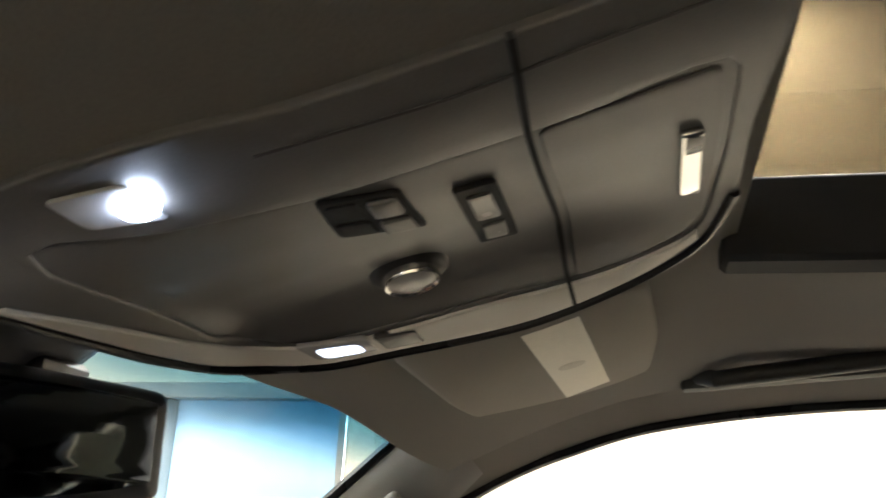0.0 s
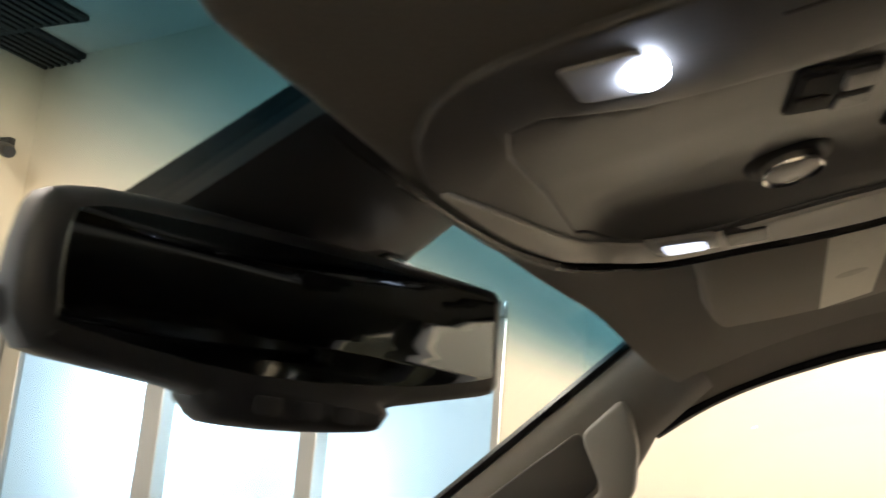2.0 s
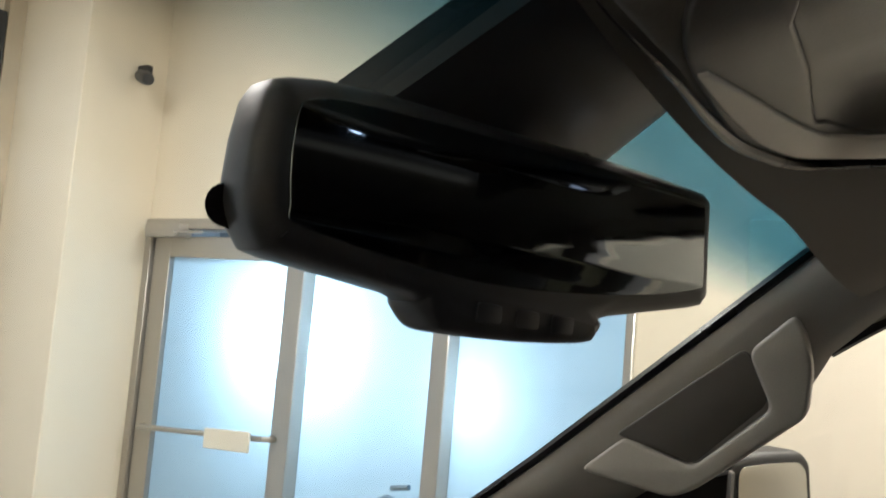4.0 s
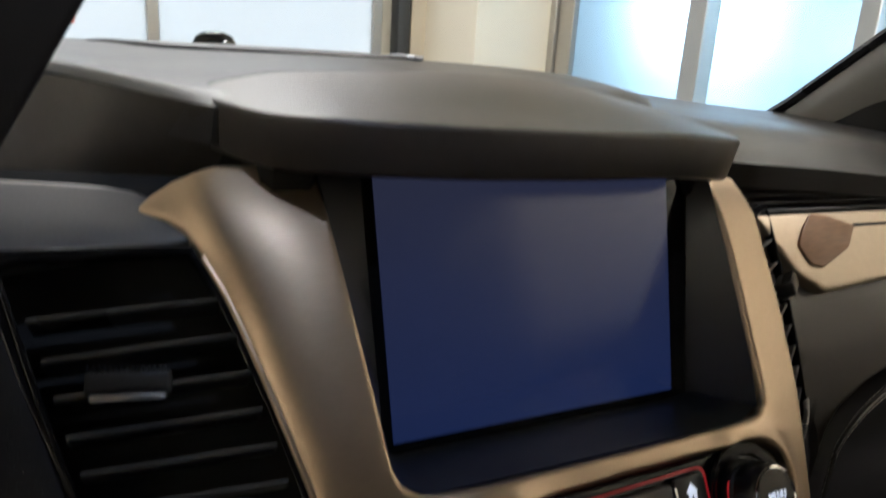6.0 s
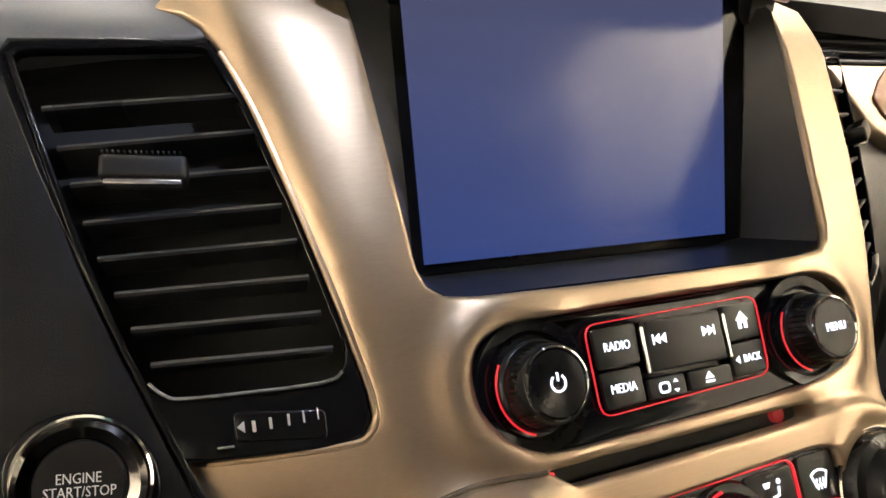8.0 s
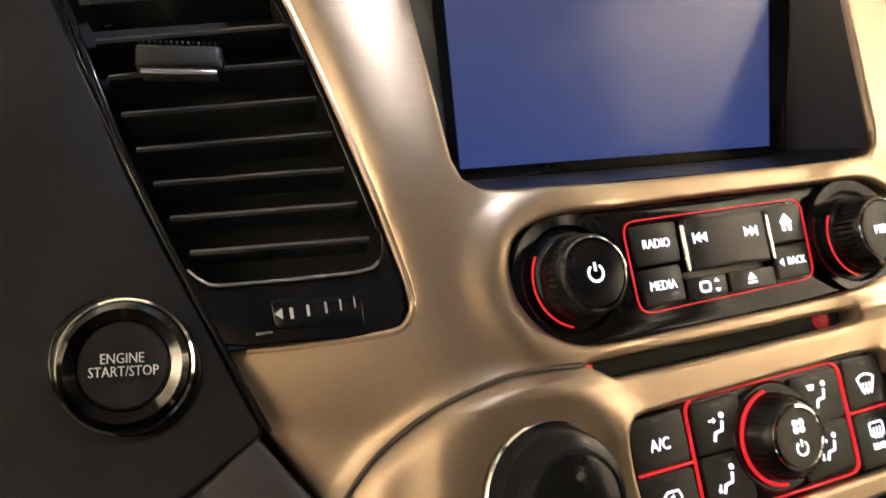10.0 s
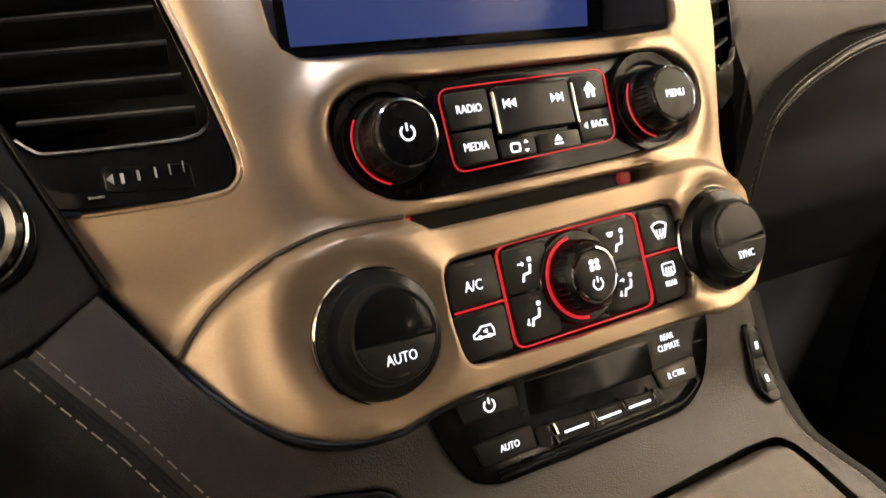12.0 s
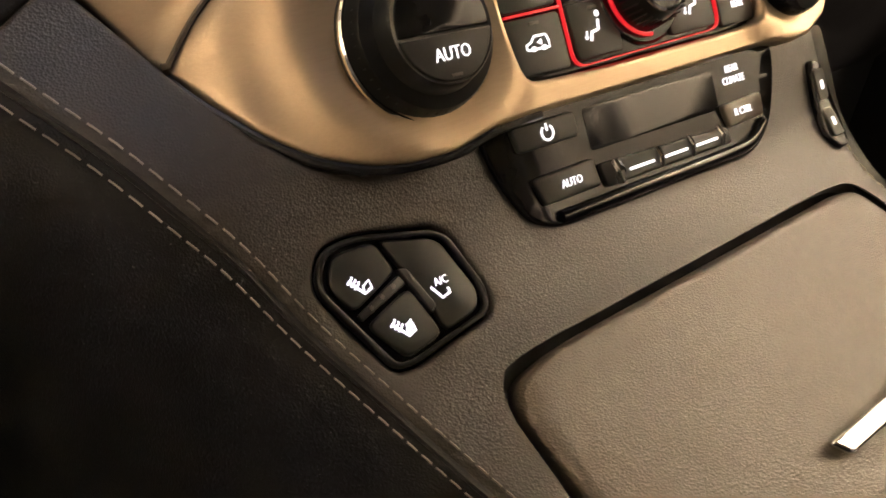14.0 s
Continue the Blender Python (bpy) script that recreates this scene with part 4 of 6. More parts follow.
glassy = [(-0.248, 1.576), (-0.242, 1.584), (-0.2175, 1.588), (-0.155, 1.592), (-0.080, 1.596), (-0.016, 1.597), (-0.008, 1.593), (-0.006, 1.575), (-0.004, 1.558), (-0.010, 1.552), (-0.070, 1.541), (-0.160, 1.5345), (-0.237, 1.541), (-0.246, 1.548)]
plate("mirror_glass", [spline(glassy, 3)], 0.0021, 0.0030, MIRROR, rm, "dark tinted mirror glass", surf=mir, bevel=0.0004)
for u in (-0.152, -0.130, -0.108):
    plate("button", [rrect(u - 0.007, 1.519, u + 0.007, 1.527, 0.002)], 0.002, 0.0026, SHELL_BLACK, rm, surf=mir, bevel=0.0005)
put("eye", lathe((mir(-0.254, 1.546) + MN * 0.020, MU, MVv, -MU), [(0.008, -0.01), (0.0075, 0.003), (0.0045, 0.0055), (0, 0.006)], 18), RUBBER, rm)
put("stalk", tube([(-0.02, 0.005, 1.585), (-0.012, 0.045, 1.60), (-0.01, 0.075, 1.612)], [0.016, 0.014, 0.02], 12), SHELL_BLACK, rm)
cov = thing("sensor_cover", (0.0, 0.05, 1.64), "black plastic sensor cover behind the mirror", "cover")


def cover(a, b):
    x0, x1 = -0.086 + 0.020 * b, 0.104 - 0.012 * b
    y = 0.070 - 0.110 * b
    z = 1.575 + 0.082 * b
    x = x0 + (x1 - x0) * a
    return Vector((x, y - 0.022 * math.sin(math.pi * a) ** 0.5 * (1 - 0.4 * b), z - 0.004 * math.sin(math.pi * a)))


put("shell", grid(cover, 16, 14, (0, 0.02, 0.014)), SHELL_BLACK, cov)
put("rib", rbox((0.045, -0.005, 1.60), (0.092, 0.045, 1.618), 0.004, 1), MATTE, cov)


# ---- dashboard ----
dash = thing("dashboard", (0, 0.25, 1.0), "dark leather-grained dashboard with a stitched lower panel", "dashboard")


DASH_EDGE = spline([(-0.75, 0.185), (-0.42, 0.185), (-0.30, 0.180), (-0.235, 0.165), (-0.205, 0.140), (-0.18, 0.090), (-0.160, 0.052), (-0.15, 0.047)], 8, False)


def dash_front(x):
    if x < -0.15:
        return interp(x, DASH_EDGE)
    return 0.047 + 0.028 * smooth(-0.15, -0.05, x) - 0.018 * smooth(0.12, 0.20, x)


def dash_height(x, y):
    z = 1.293 - 0.030 * smooth(0.10, 0.70, x) - 0.004 * smooth(0.0, -0.2, x)
    z -= 0.012 * smooth(-0.002, 0.010, x - (0.142 + 0.40 * (y - 0.1)))
    z += 0.020 * smooth(-0.20, -0.36, x) * smooth(0.30, 0.0, y)
    f = dash_front(x)
    side = smooth(-0.15, -0.09, x)
    z -= (0.005 + 0.015 * side) * (1 - smooth(0.0, 0.015 + 0.060 * side, y - f)) ** 1.6
    z -= 0.014 * smooth(0.26, 0.44, y) * smooth(0.5, 0.1, x)
    return z


def dash_top(a, b):
    x = -0.745 + 1.49 * a
    f = dash_front(x)
    y = f + (0.475 - 0.06 * (x / 0.745) ** 2 - f) * b
    return Vector((x, y, dash_height(x, y)))


put("dash_top", grid(dash_top, 180, 40, (0, 0.004, -0.016)), SOFT, dash, "soft dark grained dash top")


def dash_face(a, b):
    """Leather face below the edge of the dash top, on the driver's side."""
    x = -0.150 - 0.595 * a
    y0, y1 = dash_front(x), interp(x, [(-0.745, 0.16), (-0.30, 0.150), (-0.235, 0.132), (-0.20, 0.112), (-0.15, 0.085)])
    if b < 0.7:
        k = b / 0.7
        z0 = dash_height(x, y0) - 0.001
        return Vector((x, y0 + (y1 - y0) * k - 0.006 * math.sin(math.pi * k), z0 + (1.243 - z0) * k))
    k = (b - 0.7) / 0.3 * math.pi / 2
    return Vector((x, y1 + 0.030 * (1 - math.cos(k)), 1.243 - 0.008 * math.sin(k)))


put("dash_face", grid(dash_face, 90, 24, (0, 0.01, 0.0)), LEATHER, dash, "grained leather face of the dash")
# near-black box: shade under the dash edge, put in as a shape
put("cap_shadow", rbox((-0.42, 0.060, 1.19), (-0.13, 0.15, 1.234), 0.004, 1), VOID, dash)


def on_dash(u, v):
    return Vector((u, v, dash_height(u, v)))


plate("speaker_pad", [spline(mm([(-150, 268), (-60, 250), (30, 262), (66, 300), (70, 345), (30, 372), (-150, 385)]), 4)], -0.001, 0.0022, SOFT, dash, "smooth pad on the dash top", surf=on_dash, bevel=0.001, cut=0.03)
plate("trim_strip", [stroke(mm([(68, 345), (62, 310), (50, 258)]), 0.007)], 0.0005, 0.004, mat("pale_trim", (0.42, 0.43, 0.46), 0.3, metal=0.4), dash, surf=on_dash, bevel=0.0015)
plate("defroster_slot", [rrect(-0.52, 0.366, 0.165, 0.382, 0.005)], 0.0002, 0.0018, VOID, dash, surf=on_dash, bevel=0.0004, cut=0.05)
sens = thing("sun_sensor", (-0.075, 0.345, 1.292), "small round black light sensor on the dash top", "sensor")
put("dome", lathe(tangent_frame(on_dash, -0.075, 0.350), [(0.017, -0.001), (0.016, 0.004), (0.0135, 0.009), (0.008, 0.012), (0, 0.013)], 24), PIANO, sens)

# brow over the display
brow_top = lambda u, v: Vector((u, v, 1.277 + 0.10 * v + 0.004 * smooth(0.02, 0.09, v) * smooth(0.12, 0.0, abs(u + 0.02)) - 0.010 * smooth(0.05, 0.16, u) - 0.16 * soft_plus(-0.121 - u, 0.003)))
BROW = rounded(mm([(-160, 66), (-153, 44), (-141, 20), (-118, 4), (-60, -3), (0, -5), (70, -2), (98, 4), (115, 13), (125, 34), (119, 62), (96, 88), (40, 100), (-50, 95), (-110, 90), (-150, 82)]), 0.012, 3)
plate("display_brow", [BROW], -0.0125, 0.0105, BROW_LEATHER, dash, "padded leather brow over the display", surf=brow_top, bevel=0.0024, cut=0.012)
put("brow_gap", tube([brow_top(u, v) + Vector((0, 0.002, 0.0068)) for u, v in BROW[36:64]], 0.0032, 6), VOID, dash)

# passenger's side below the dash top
# dark box that holds the shade below the passenger's dash lip
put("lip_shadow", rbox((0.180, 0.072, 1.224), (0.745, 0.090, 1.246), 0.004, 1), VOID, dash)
for k in range(3):
    put("vent_slit", rbox((0.20, 0.064, 1.2240 + k * 0.006), (0.745, 0.074, 1.2265 + k * 0.006), 0.001, 1), MATTE, dash)


def fascia(u, v):
    return Vector((u, 0.064 - 0.63 * (1.221 - v), v))


plate("trim_band", [rounded([(0.207, 1.2225), (0.590, 1.2225), (0.618, 1.2195), (0.690, 1.187), (0.680, 1.180), (0.36, 1.179), (0.262, 1.174), (0.236, 1.186)], 0.005)], -0.012, 0.003, CHAMP_PLAIN, dash, "champagne coloured trim band", surf=fascia, bevel=0.003, cut=0.02)
plate("wood_inlay", [rounded([(0.242, 1.203), (0.252, 1.213), (0.264, 1.2215), (0.284, 1.2195), (0.312, 1.213), (0.298, 1.199), (0.262, 1.188), (0.250, 1.191)], 0.003)], 0.0025, 0.0045, WOOD, dash, "glossy walnut inlay", surf=fascia, bevel=0.0012, cut=0.03)
plate("trim_groove", [stroke([(0.312, 1.213), (0.45, 1.213), (0.612, 1.212)], 0.0018)], 0.0028, 0.0038, VOID, dash, surf=fascia, bevel=0.0002)

end_vent = plate("end_vent", [rounded([(0.600, 1.2225), (0.640, 1.246), (0.700, 1.250), (0.745, 1.240), (0.745, 1.172), (0.692, 1.172), (0.700, 1.188), (0.626, 1.222)], 0.008)], -0.012, 0.006, PIANO, dash, "black outer air vent", surf=fascia, bevel=0.003)
for k in range(3):
    plate("slat", [stroke([(0.648, 1.231 - k * 0.012), (0.738, 1.232 - k * 0.013)], 0.0022)], 0.006, 0.0085, SLAT_M, end_vent, surf=fascia, bevel=0.0005)
plate("vent_tab", [circle(0.656, 1.223, 0.004, 14)], 0.0085, 0.011, CHROME, end_vent, "small chrome tab", surf=fascia, bevel=0.001)

ARC = [(0.262, 0.990), (0.268, 1.005), (0.270, 1.040), (0.272, 1.058), (0.279, 1.073), (0.300, 1.089), (0.335, 1.103), (0.385, 1.116), (0.50, 1.128), (0.745, 1.138)]
KNEE = [(0.60, 0.22), (0.85, 0.05), (0.95, 0.010), (1.0, 0.002), (1.05, 0.004), (1.08, 0.008), (1.10, 0.013), (1.135, 0.025), (1.165, 0.038), (1.19, 0.052)]
SIDE = [(0.98, 0.264), (1.00, 0.262), (1.045, 0.254), (1.085, 0.241), (1.118, 0.226), (1.185, 0.206)]


def knee_s(u, v):
    return Vector((u, interp(v, KNEE), v))


def knee(a, b):
    z = 1.185 + (interp(0.262 + 0.483 * a, ARC) - 1.185) * b
    left = interp(z, SIDE)
    p = knee_s(left + (0.745 - left) * a, z)
    p.y += 0.014 * smooth(0.94, 1.0, b) + 0.008 * smooth(0.014, 0.0, a)
    return p


def glove(a, b):
    x = 0.250 + 0.495 * a
    z = interp(x, ARC) + 0.012 - 0.42 * b
    return knee_s(x, z) + Vector((0, 0.022 + 0.02 * smooth(0.0, 0.3, b), 0))


put("lower_panel", grid(knee, 48, 40, (0, 0.03, 0)), LEATHER_BROWN, dash, "leather-covered lower panel")
put("glove_box", grid(glove, 40, 30, (0, 0.03, 0)), FLANK_LEATHER, dash, "dark glove box door")
put("inner_wall", rbox((0.17, 0.105, 0.55), (0.745, 0.14, 1.222), 0.004, 1), MATTE, dash)


def seam(path, surf, name, parent, gap=0.0055, length=0.0038, w=0.0006, r=0.00032):
    """A row of stitches along points of a surface."""
    pts = [Vector(p) for p in path]
    run, total = [0.0], 0.0
    for p, q in zip(pts, pts[1:]):
        total += (q - p).length
        run.append(total)
    bm = bmesh.new()
    s = 0.0
    while s + length < total:
        ends = []
        for d in (s, s + length * 0.5, s + length):
            i = max(k for k in range(len(run)) if run[k] <= d)
            i = min(i, len(pts) - 2)
            k = (d - run[i]) / max(1e-9, run[i + 1] - run[i])
            q = pts[i].lerp(pts[i + 1], k)
            f, a, b, n = tangent_frame(surf, q.x, q.y)
            ends.append(f + n * (w if d != s + length * 0.5 else w + r))
        t = tube(ends, r, 5)
        me = bpy.data.meshes.new("t")
        t.to_mesh(me)
        bm.from_mesh(me)
        t.free()
        bpy.data.meshes.remove(me)
        s += gap
    ob = put(name, bm, STITCH, parent, "row of pale grey stitches")
    ob["kind"] = "stuff"
    return ob


knee_f = lambda u, v: knee_s(u, -v)
arc = [(x, -z) for x, z in ARC[1:]]
for off in (0.0, 0.007):
    seam(spline([(x + off * 0.6, v + off) for x, v in arc], 5, False), knee_f, "stitching", dash, w=-0.0008)
put("piping", tube([knee_s(x + 0.002, -v + -0.0035) + Vector((0, -0.0005, 0)) for x, v in spline(arc, 5, False)], 0.002, 6), LEATHER, dash)
put("under_dash", rbox((-0.74, 0.06, 0.55), (0.165, 0.14, 1.22), 0.02, 2), MATTE, dash)
put("cluster_side", grid(lambda a, b: Vector((-0.74 + 0.42 * a, 0.010 + 0.03 * b, 1.272 - 0.34 * b)), 10, 8, (0, 0.04, 0)), MATTE, dash)

# ---- centre stack ----
stk = thing("centre_stack", (0, 0.0, 1.0), "champagne metal centre stack with display, vents and controls", "centre stack")


SEAM_LINE = spline([(-168, -106), (-153, -91.5), (-130, -76), (-107, -67), (-90, -64.8), (-75, -65), (0, -64), (62, -63), (76, -62), (97, -66), (115, -79), (131, -110)], 6, False)


def seam_height(u):
    x = u * 1000
    return interp(x, SEAM_LINE) / 1000


def swell(u, v):
    """Relief of the trim: a raised lower pod and soft collars round the big knobs."""
    h = 0.0
    if -0.175 < u < 0.145:
        h += 0.0055 * smooth(0.001, -0.005, v - seam_height(u)) * smooth(-0.17, -0.15, u)
    for cx, cy, r, k in ((-0.098, -0.107, 0.036, 0.0030), (0.090, -0.105, 0.034, 0.0030), (-0.075, -0.031, 0.029, 0.0035), (0.078, -0.031, 0.029, 0.0025)):
        d = math.hypot(u - cx, v - cy)
        h += k * math.exp(-((d - r) / 0.008) ** 2)
    fold = interp(v, mm([(-68, -121), (-52, -125), (-32, -129), (-6, -135), (16, -138), (66, -150), (120, -165)]))
    h -= (0.13 + 0.27 * smooth(-0.045, -0.015, v)) * soft_plus(fold - u, 0.0026) * smooth(0.0, 0.006, v - seam_height(u))
    # the post beside the display is rounded across and bends back at its top
    if u < 0:
        mid = interp(v, mm([(-40, -121), (5, -124), (41, -130), (77, -136), (108, -145), (140, -155)]))
        h += 0.0030 * max(0.0, 1 - ((u - mid) / 0.026) ** 2) * smooth(-0.03, 0.03, v)
    h -= 0.28 * soft_plus(v - 0.112, 0.012)
    h -= 0.010 * smooth(-0.105, -0.165, u) * smooth(-0.055, -0.12, v)
    return h


BEZEL = mm([(-191, 117), (-184, 124), (-176, 129), (-159, 135), (-119, 138), (-115, 81), (-112, 35), (-110.6, 14), (-108, 7.5), (-102, 4), (-93, 3.3), (76, 3.6), (94, 4.6), (101, 8.5), (104, 15), (106, 32), (113, 89), (117, 137), (121, 137), (146, 128), (152, 104), (150, 87), (146, 44), (138, 5), (128.5, -27), (120, -55), (116.5, -72), (119, -91), (121, -108), (117.5, -123), (107, -133), (93, -138.8), (80, -140), (69, -138), (-13, -139.4), (-61, -140), (-80, -141), (-96, -145), (-112, -145.5), (-124, -143), (-138, -137), (-151, -126.5), (-164, -112), (-167.5, -108), (-187, -82), (-195, -60), (-197, -52), (-172, -50.5), (-143, -47.5), (-136, -44.5), (-133, -39), (-133.5, -30), (-135.5, -20), (-141, 5), (-150, 41), (-160, 77), (-168, 97), (-174, 108), (-180, 113)])
RADIO = spline(mm([(-97, -29), (-94, -17), (-85, -10.4), (-73.5, -8), (-45, -6.6), (24, -5.6), (70, -5.6), (90, -8.5), (102, -18), (105, -30), (99, -42), (82, -51), (43, -54.8), (-20, -56.7), (-66, -58), (-84, -53), (-93, -43)]), 3)
CLIMATE = rounded(mm([(-66, -85.5), (-38, -84), (40, -80.5), (66, -80), (68, -104), (66, -128), (39, -129), (-35, -130), (-64, -129.5), (-66, -108)]), 0.009, 4)
SLOT = rounded(mm([(-75, -63.8), (-66, -70.8), (50, -67.6), (58, -66.6), (63, -62), (40, -61.6), (-60, -63.4)]), 0.002, 3)
plate("bezel", [BEZEL, RADIO, CLIMATE, SLOT], -0.010, 0.0016, CHAMP, stk, "brushed champagne metal bezel", bevel=0.0020, cut=0.004, lift=swell)
# dark brown tube: the shadow line along the seam, put in as colour
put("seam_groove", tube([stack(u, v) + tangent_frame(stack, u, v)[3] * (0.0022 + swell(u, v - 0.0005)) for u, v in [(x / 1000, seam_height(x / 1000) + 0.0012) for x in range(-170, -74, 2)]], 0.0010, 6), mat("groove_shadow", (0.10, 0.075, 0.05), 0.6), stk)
put("bezel_rim", tube([stack(u, v) + tangent_frame(stack, u, v)[3] * (0.0006 + swell(u, v)) for u, v in spline(mm([(-190, -52.4), (-172, -51.2), (-143, -48.2), (-136, -45.2), (-132.6, -39), (-133, -30), (-135, -20), (-140.5, 5), (-149.5, 41), (-159.5, 77), (-167.5, 97)]), 5, False)], 0.0015, 8), CHAMP, stk, "rounded rim of the bezel along the vent")
plate("backing", [mm([(-262, 140), (-120, 140), (-118, 3), (112, 3), (114, 139), (150, 139), (148, 40), (132, -20), (114, -116), (90, -134), (-100, -145), (-160, -108), (-190, -60), (-262, -50)])], -0.034, -0.030, VOID, stk, bevel=0.0003, cut=0.03)
plate("card_slot", [SLOT], -0.012, -0.008, VOID, stk, bevel=0.0002)
plate("slot_red_spot", [circle(0.050, -0.0645, 0.0035, 14)], -0.008, -0.005, mat("slot_red", (0.25, 0.01, 0.01), 0.4, emit=(0.6, 0.02, 0.02), strength=0.06), stk, bevel=0.0003)
# small glowing plate that paints the red glint on the slot's edge
plate("slot_red_spot", [rrect(-0.0738, -0.0662, -0.0722, -0.0646, 0.0003)], -0.001, 0.0035, RED_GLOW, stk, bevel=0.0003)

# display: recess, black frame and screen
SCR = lambda u, v: Vector((u, 0.000 + 0.30 * (v - 1.140), v))
inner = [(-0.0980, 1.275), (-0.0975, 1.266), (-0.0945, 1.20), (-0.0925, 1.17), (-0.0915, 1.1415), (-0.086, 1.1395), (0.082, 1.1395), (0.098, 1.1415), (0.099, 1.165), (0.102, 1.21), (0.104, 1.266), (0.1045, 1.275)]
rim = [(-0.1195, 0.138), (-0.118, 0.126), (-0.115, 0.081), (-0.112, 0.035), (-0.109, 0.009), (-0.098, 0.0032), (0.080, 0.0034), (0.099, 0.008), (0.1055, 0.032), (0.113, 0.089), (0.116, 0.126), (0.1175, 0.138)]
bm = bmesh.new()
a = [bm.verts.new(stack(*p) - tangent_frame(stack, *p)[3] * 0.002) for p in rim]
b = [bm.verts.new(SCR(*p)) for p in inner]
for i in range(len(a) - 1):
    bm.faces.new((a[i], a[i + 1], b[i + 1], b[i]))
put("display_recess", bm, mat("recess_gloss", (0.014, 0.0135, 0.013), 0.38, vary=0.08, spec=0.45), stk, "gloss dark recess round the display")
# dark fillers added under the brow to block light and stay black
put("hood_filler", rbox((-0.128, 0.046, 1.20), (0.128, 0.115, 1.268), 0.004, 1), VOID, stk)
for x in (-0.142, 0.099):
    put("hood_side_filler", rbox((x, 0.030, 1.245), (x + 0.024, 0.11, 1.270), 0.004, 1), VOID, stk)
disp = plate("display", [inner], -0.012, 0.0, PIANO, stk, "dark display frame", surf=SCR, bevel=0.001)
plate("screen", [[(-0.0868, 1.1445), (0.0862, 1.1445), (0.0868, 1.2590), (-0.0918, 1.2590)]], 0.0004, 0.0014, SCREEN, disp, "lit dark blue screen", surf=SCR, bevel=0.0003)

# vents
def vent_right(u, v):
    """The passenger's vent turns away behind the bezel's edge."""
    e = interp(v, mm([(-55, 121), (-27, 129), (5, 138), (44, 146), (87, 150), (104, 152)]))
    return stack(u, v) if u <= e else stack(e, v) + Vector((0.83, 0.56, 0)) * (u - e)


V_OUT = mm([(-243, 90), (-238, 98), (-205, 100), (-171, 101), (-162, 77), (-151, 41), (-142.5, 5), (-135, -28), (-134.5, -39), (-137.5, -45), (-146, -48.5), (-190, -51), (-199, -50), (-206, -32), (-220, 9), (-233, 50)])
V_IN = rounded(mm([(-238, 93), (-171, 98.5), (-160, 72), (-150, 36), (-140, -8), (-140, -21), (-150, -27), (-197, -30), (-207, -26), (-217, 9), (-230, 50)]), 0.006, 3)
SL = mm([(-229.5, 72.6), (-225.8, 58.2), (-222.8, 45.1), (-220.1, 31.6), (-216.7, 19.1), (-212.7, 6.9), (-208.8, -5.4), (-203.9, -17.7)])
SR = mm([(-164.1, 80.6), (-159.1, 66.8), (-155.9, 52.6), (-153.9, 38.8), (-150.5, 25.7), (-148.5, 12.5), (-146.0, -0.5), (-143.7, -13.5)])
for side in (1, -1):
    vs = stack if side > 0 else vent_right
    air = plate("air_vent", [[(side * u, v) for u, v in V_OUT][::side], [(side * u, v) for u, v in V_IN][::side]], -0.008, -0.0015, PIANO, stk, "black air vent", surf=vs, bevel=0.0010, cut=0.02)
    for p, q in zip(SL, SR):
        bm = bmesh.new()
        ends = []
        for u, v in (p, ((p[0] + q[0]) / 2, (p[1] + q[1]) / 2), q):
            f, ta, tb, n = tangent_frame(vs, side * u, v)
            ring = [f + n * w + tb * h for w, h in ((-0.0035, 0.0010), (-0.0028, -0.0001), (-0.0035, -0.0010), (-0.022, -0.0022), (-0.022, 0.0002))]
            ends.append([bm.verts.new(c) for c in ring])
        for x, y in zip(ends, ends[1:]):
            for k in range(5):
                bm.faces.new((x[k], x[(k + 1) % 5], y[(k + 1) % 5], y[k]))
        bm.faces.new(ends[0])
        bm.faces.new(ends[-1][::-1])
        put("slat", bm, SLAT_M if side > 0 else MATTE, air)
    plate("vent_lip", [stroke([(side * u, v) for u, v in spline(mm([(-205, -24), (-200, -28.5), (-192, -29.5), (-150, -26), (-142, -22)]), 3, False)], 0.0012)], -0.003, 0.0002, SILVER, air, surf=vs, bevel=0.0003)
    f, ta, tb, n = tangent_frame(vs, side * -0.198, 0.049)
    tabm = rbox((-0.0145, -0.0042, -0.004), (0.0145, 0.0042, 0.0075), 0.002, 3)
    bmesh.ops.transform(tabm, matrix=Matrix(((ta.x, tb.x, n.x, f.x), (ta.y, tb.y, n.y, f.y), (ta.z, tb.z, n.z, f.z), (0, 0, 0, 1))), verts=tabm.verts)
    put("vent_tab", tabm, BUTTON, air)
    tabm = rbox((-0.0128, -0.0062, -0.001), (0.0128, -0.0040, 0.0062), 0.0008, 2)
    bmesh.ops.transform(tabm, matrix=Matrix(((ta.x, tb.x, n.x, f.x), (ta.y, tb.y, n.y, f.y), (ta.z, tb.z, n.z, f.z), (0, 0, 0, 1))), verts=tabm.verts)
    put("tab_edge", tabm, SILVER, air, "thin chrome edge of the tab")
    for k in range(15):
        u = side * -0.198 - 0.0125 + k * 0.00178
        f2 = tangent_frame(vs, u, 0.0545)
        put("tab_ridge", tube([f2[0] + f2[3] * 0.0005 - f2[2] * 0.001, f2[0] + f2[3] * 0.0062], 0.00045, 4), SLAT_M, air)
wheel = plate("vent_wheel", [rrect(-0.180, -0.0452, -0.1495, -0.0350, 0.002)], -0.004, -0.0008, PIANO, stk, "thumb wheel of the vent", bevel=0.0008)
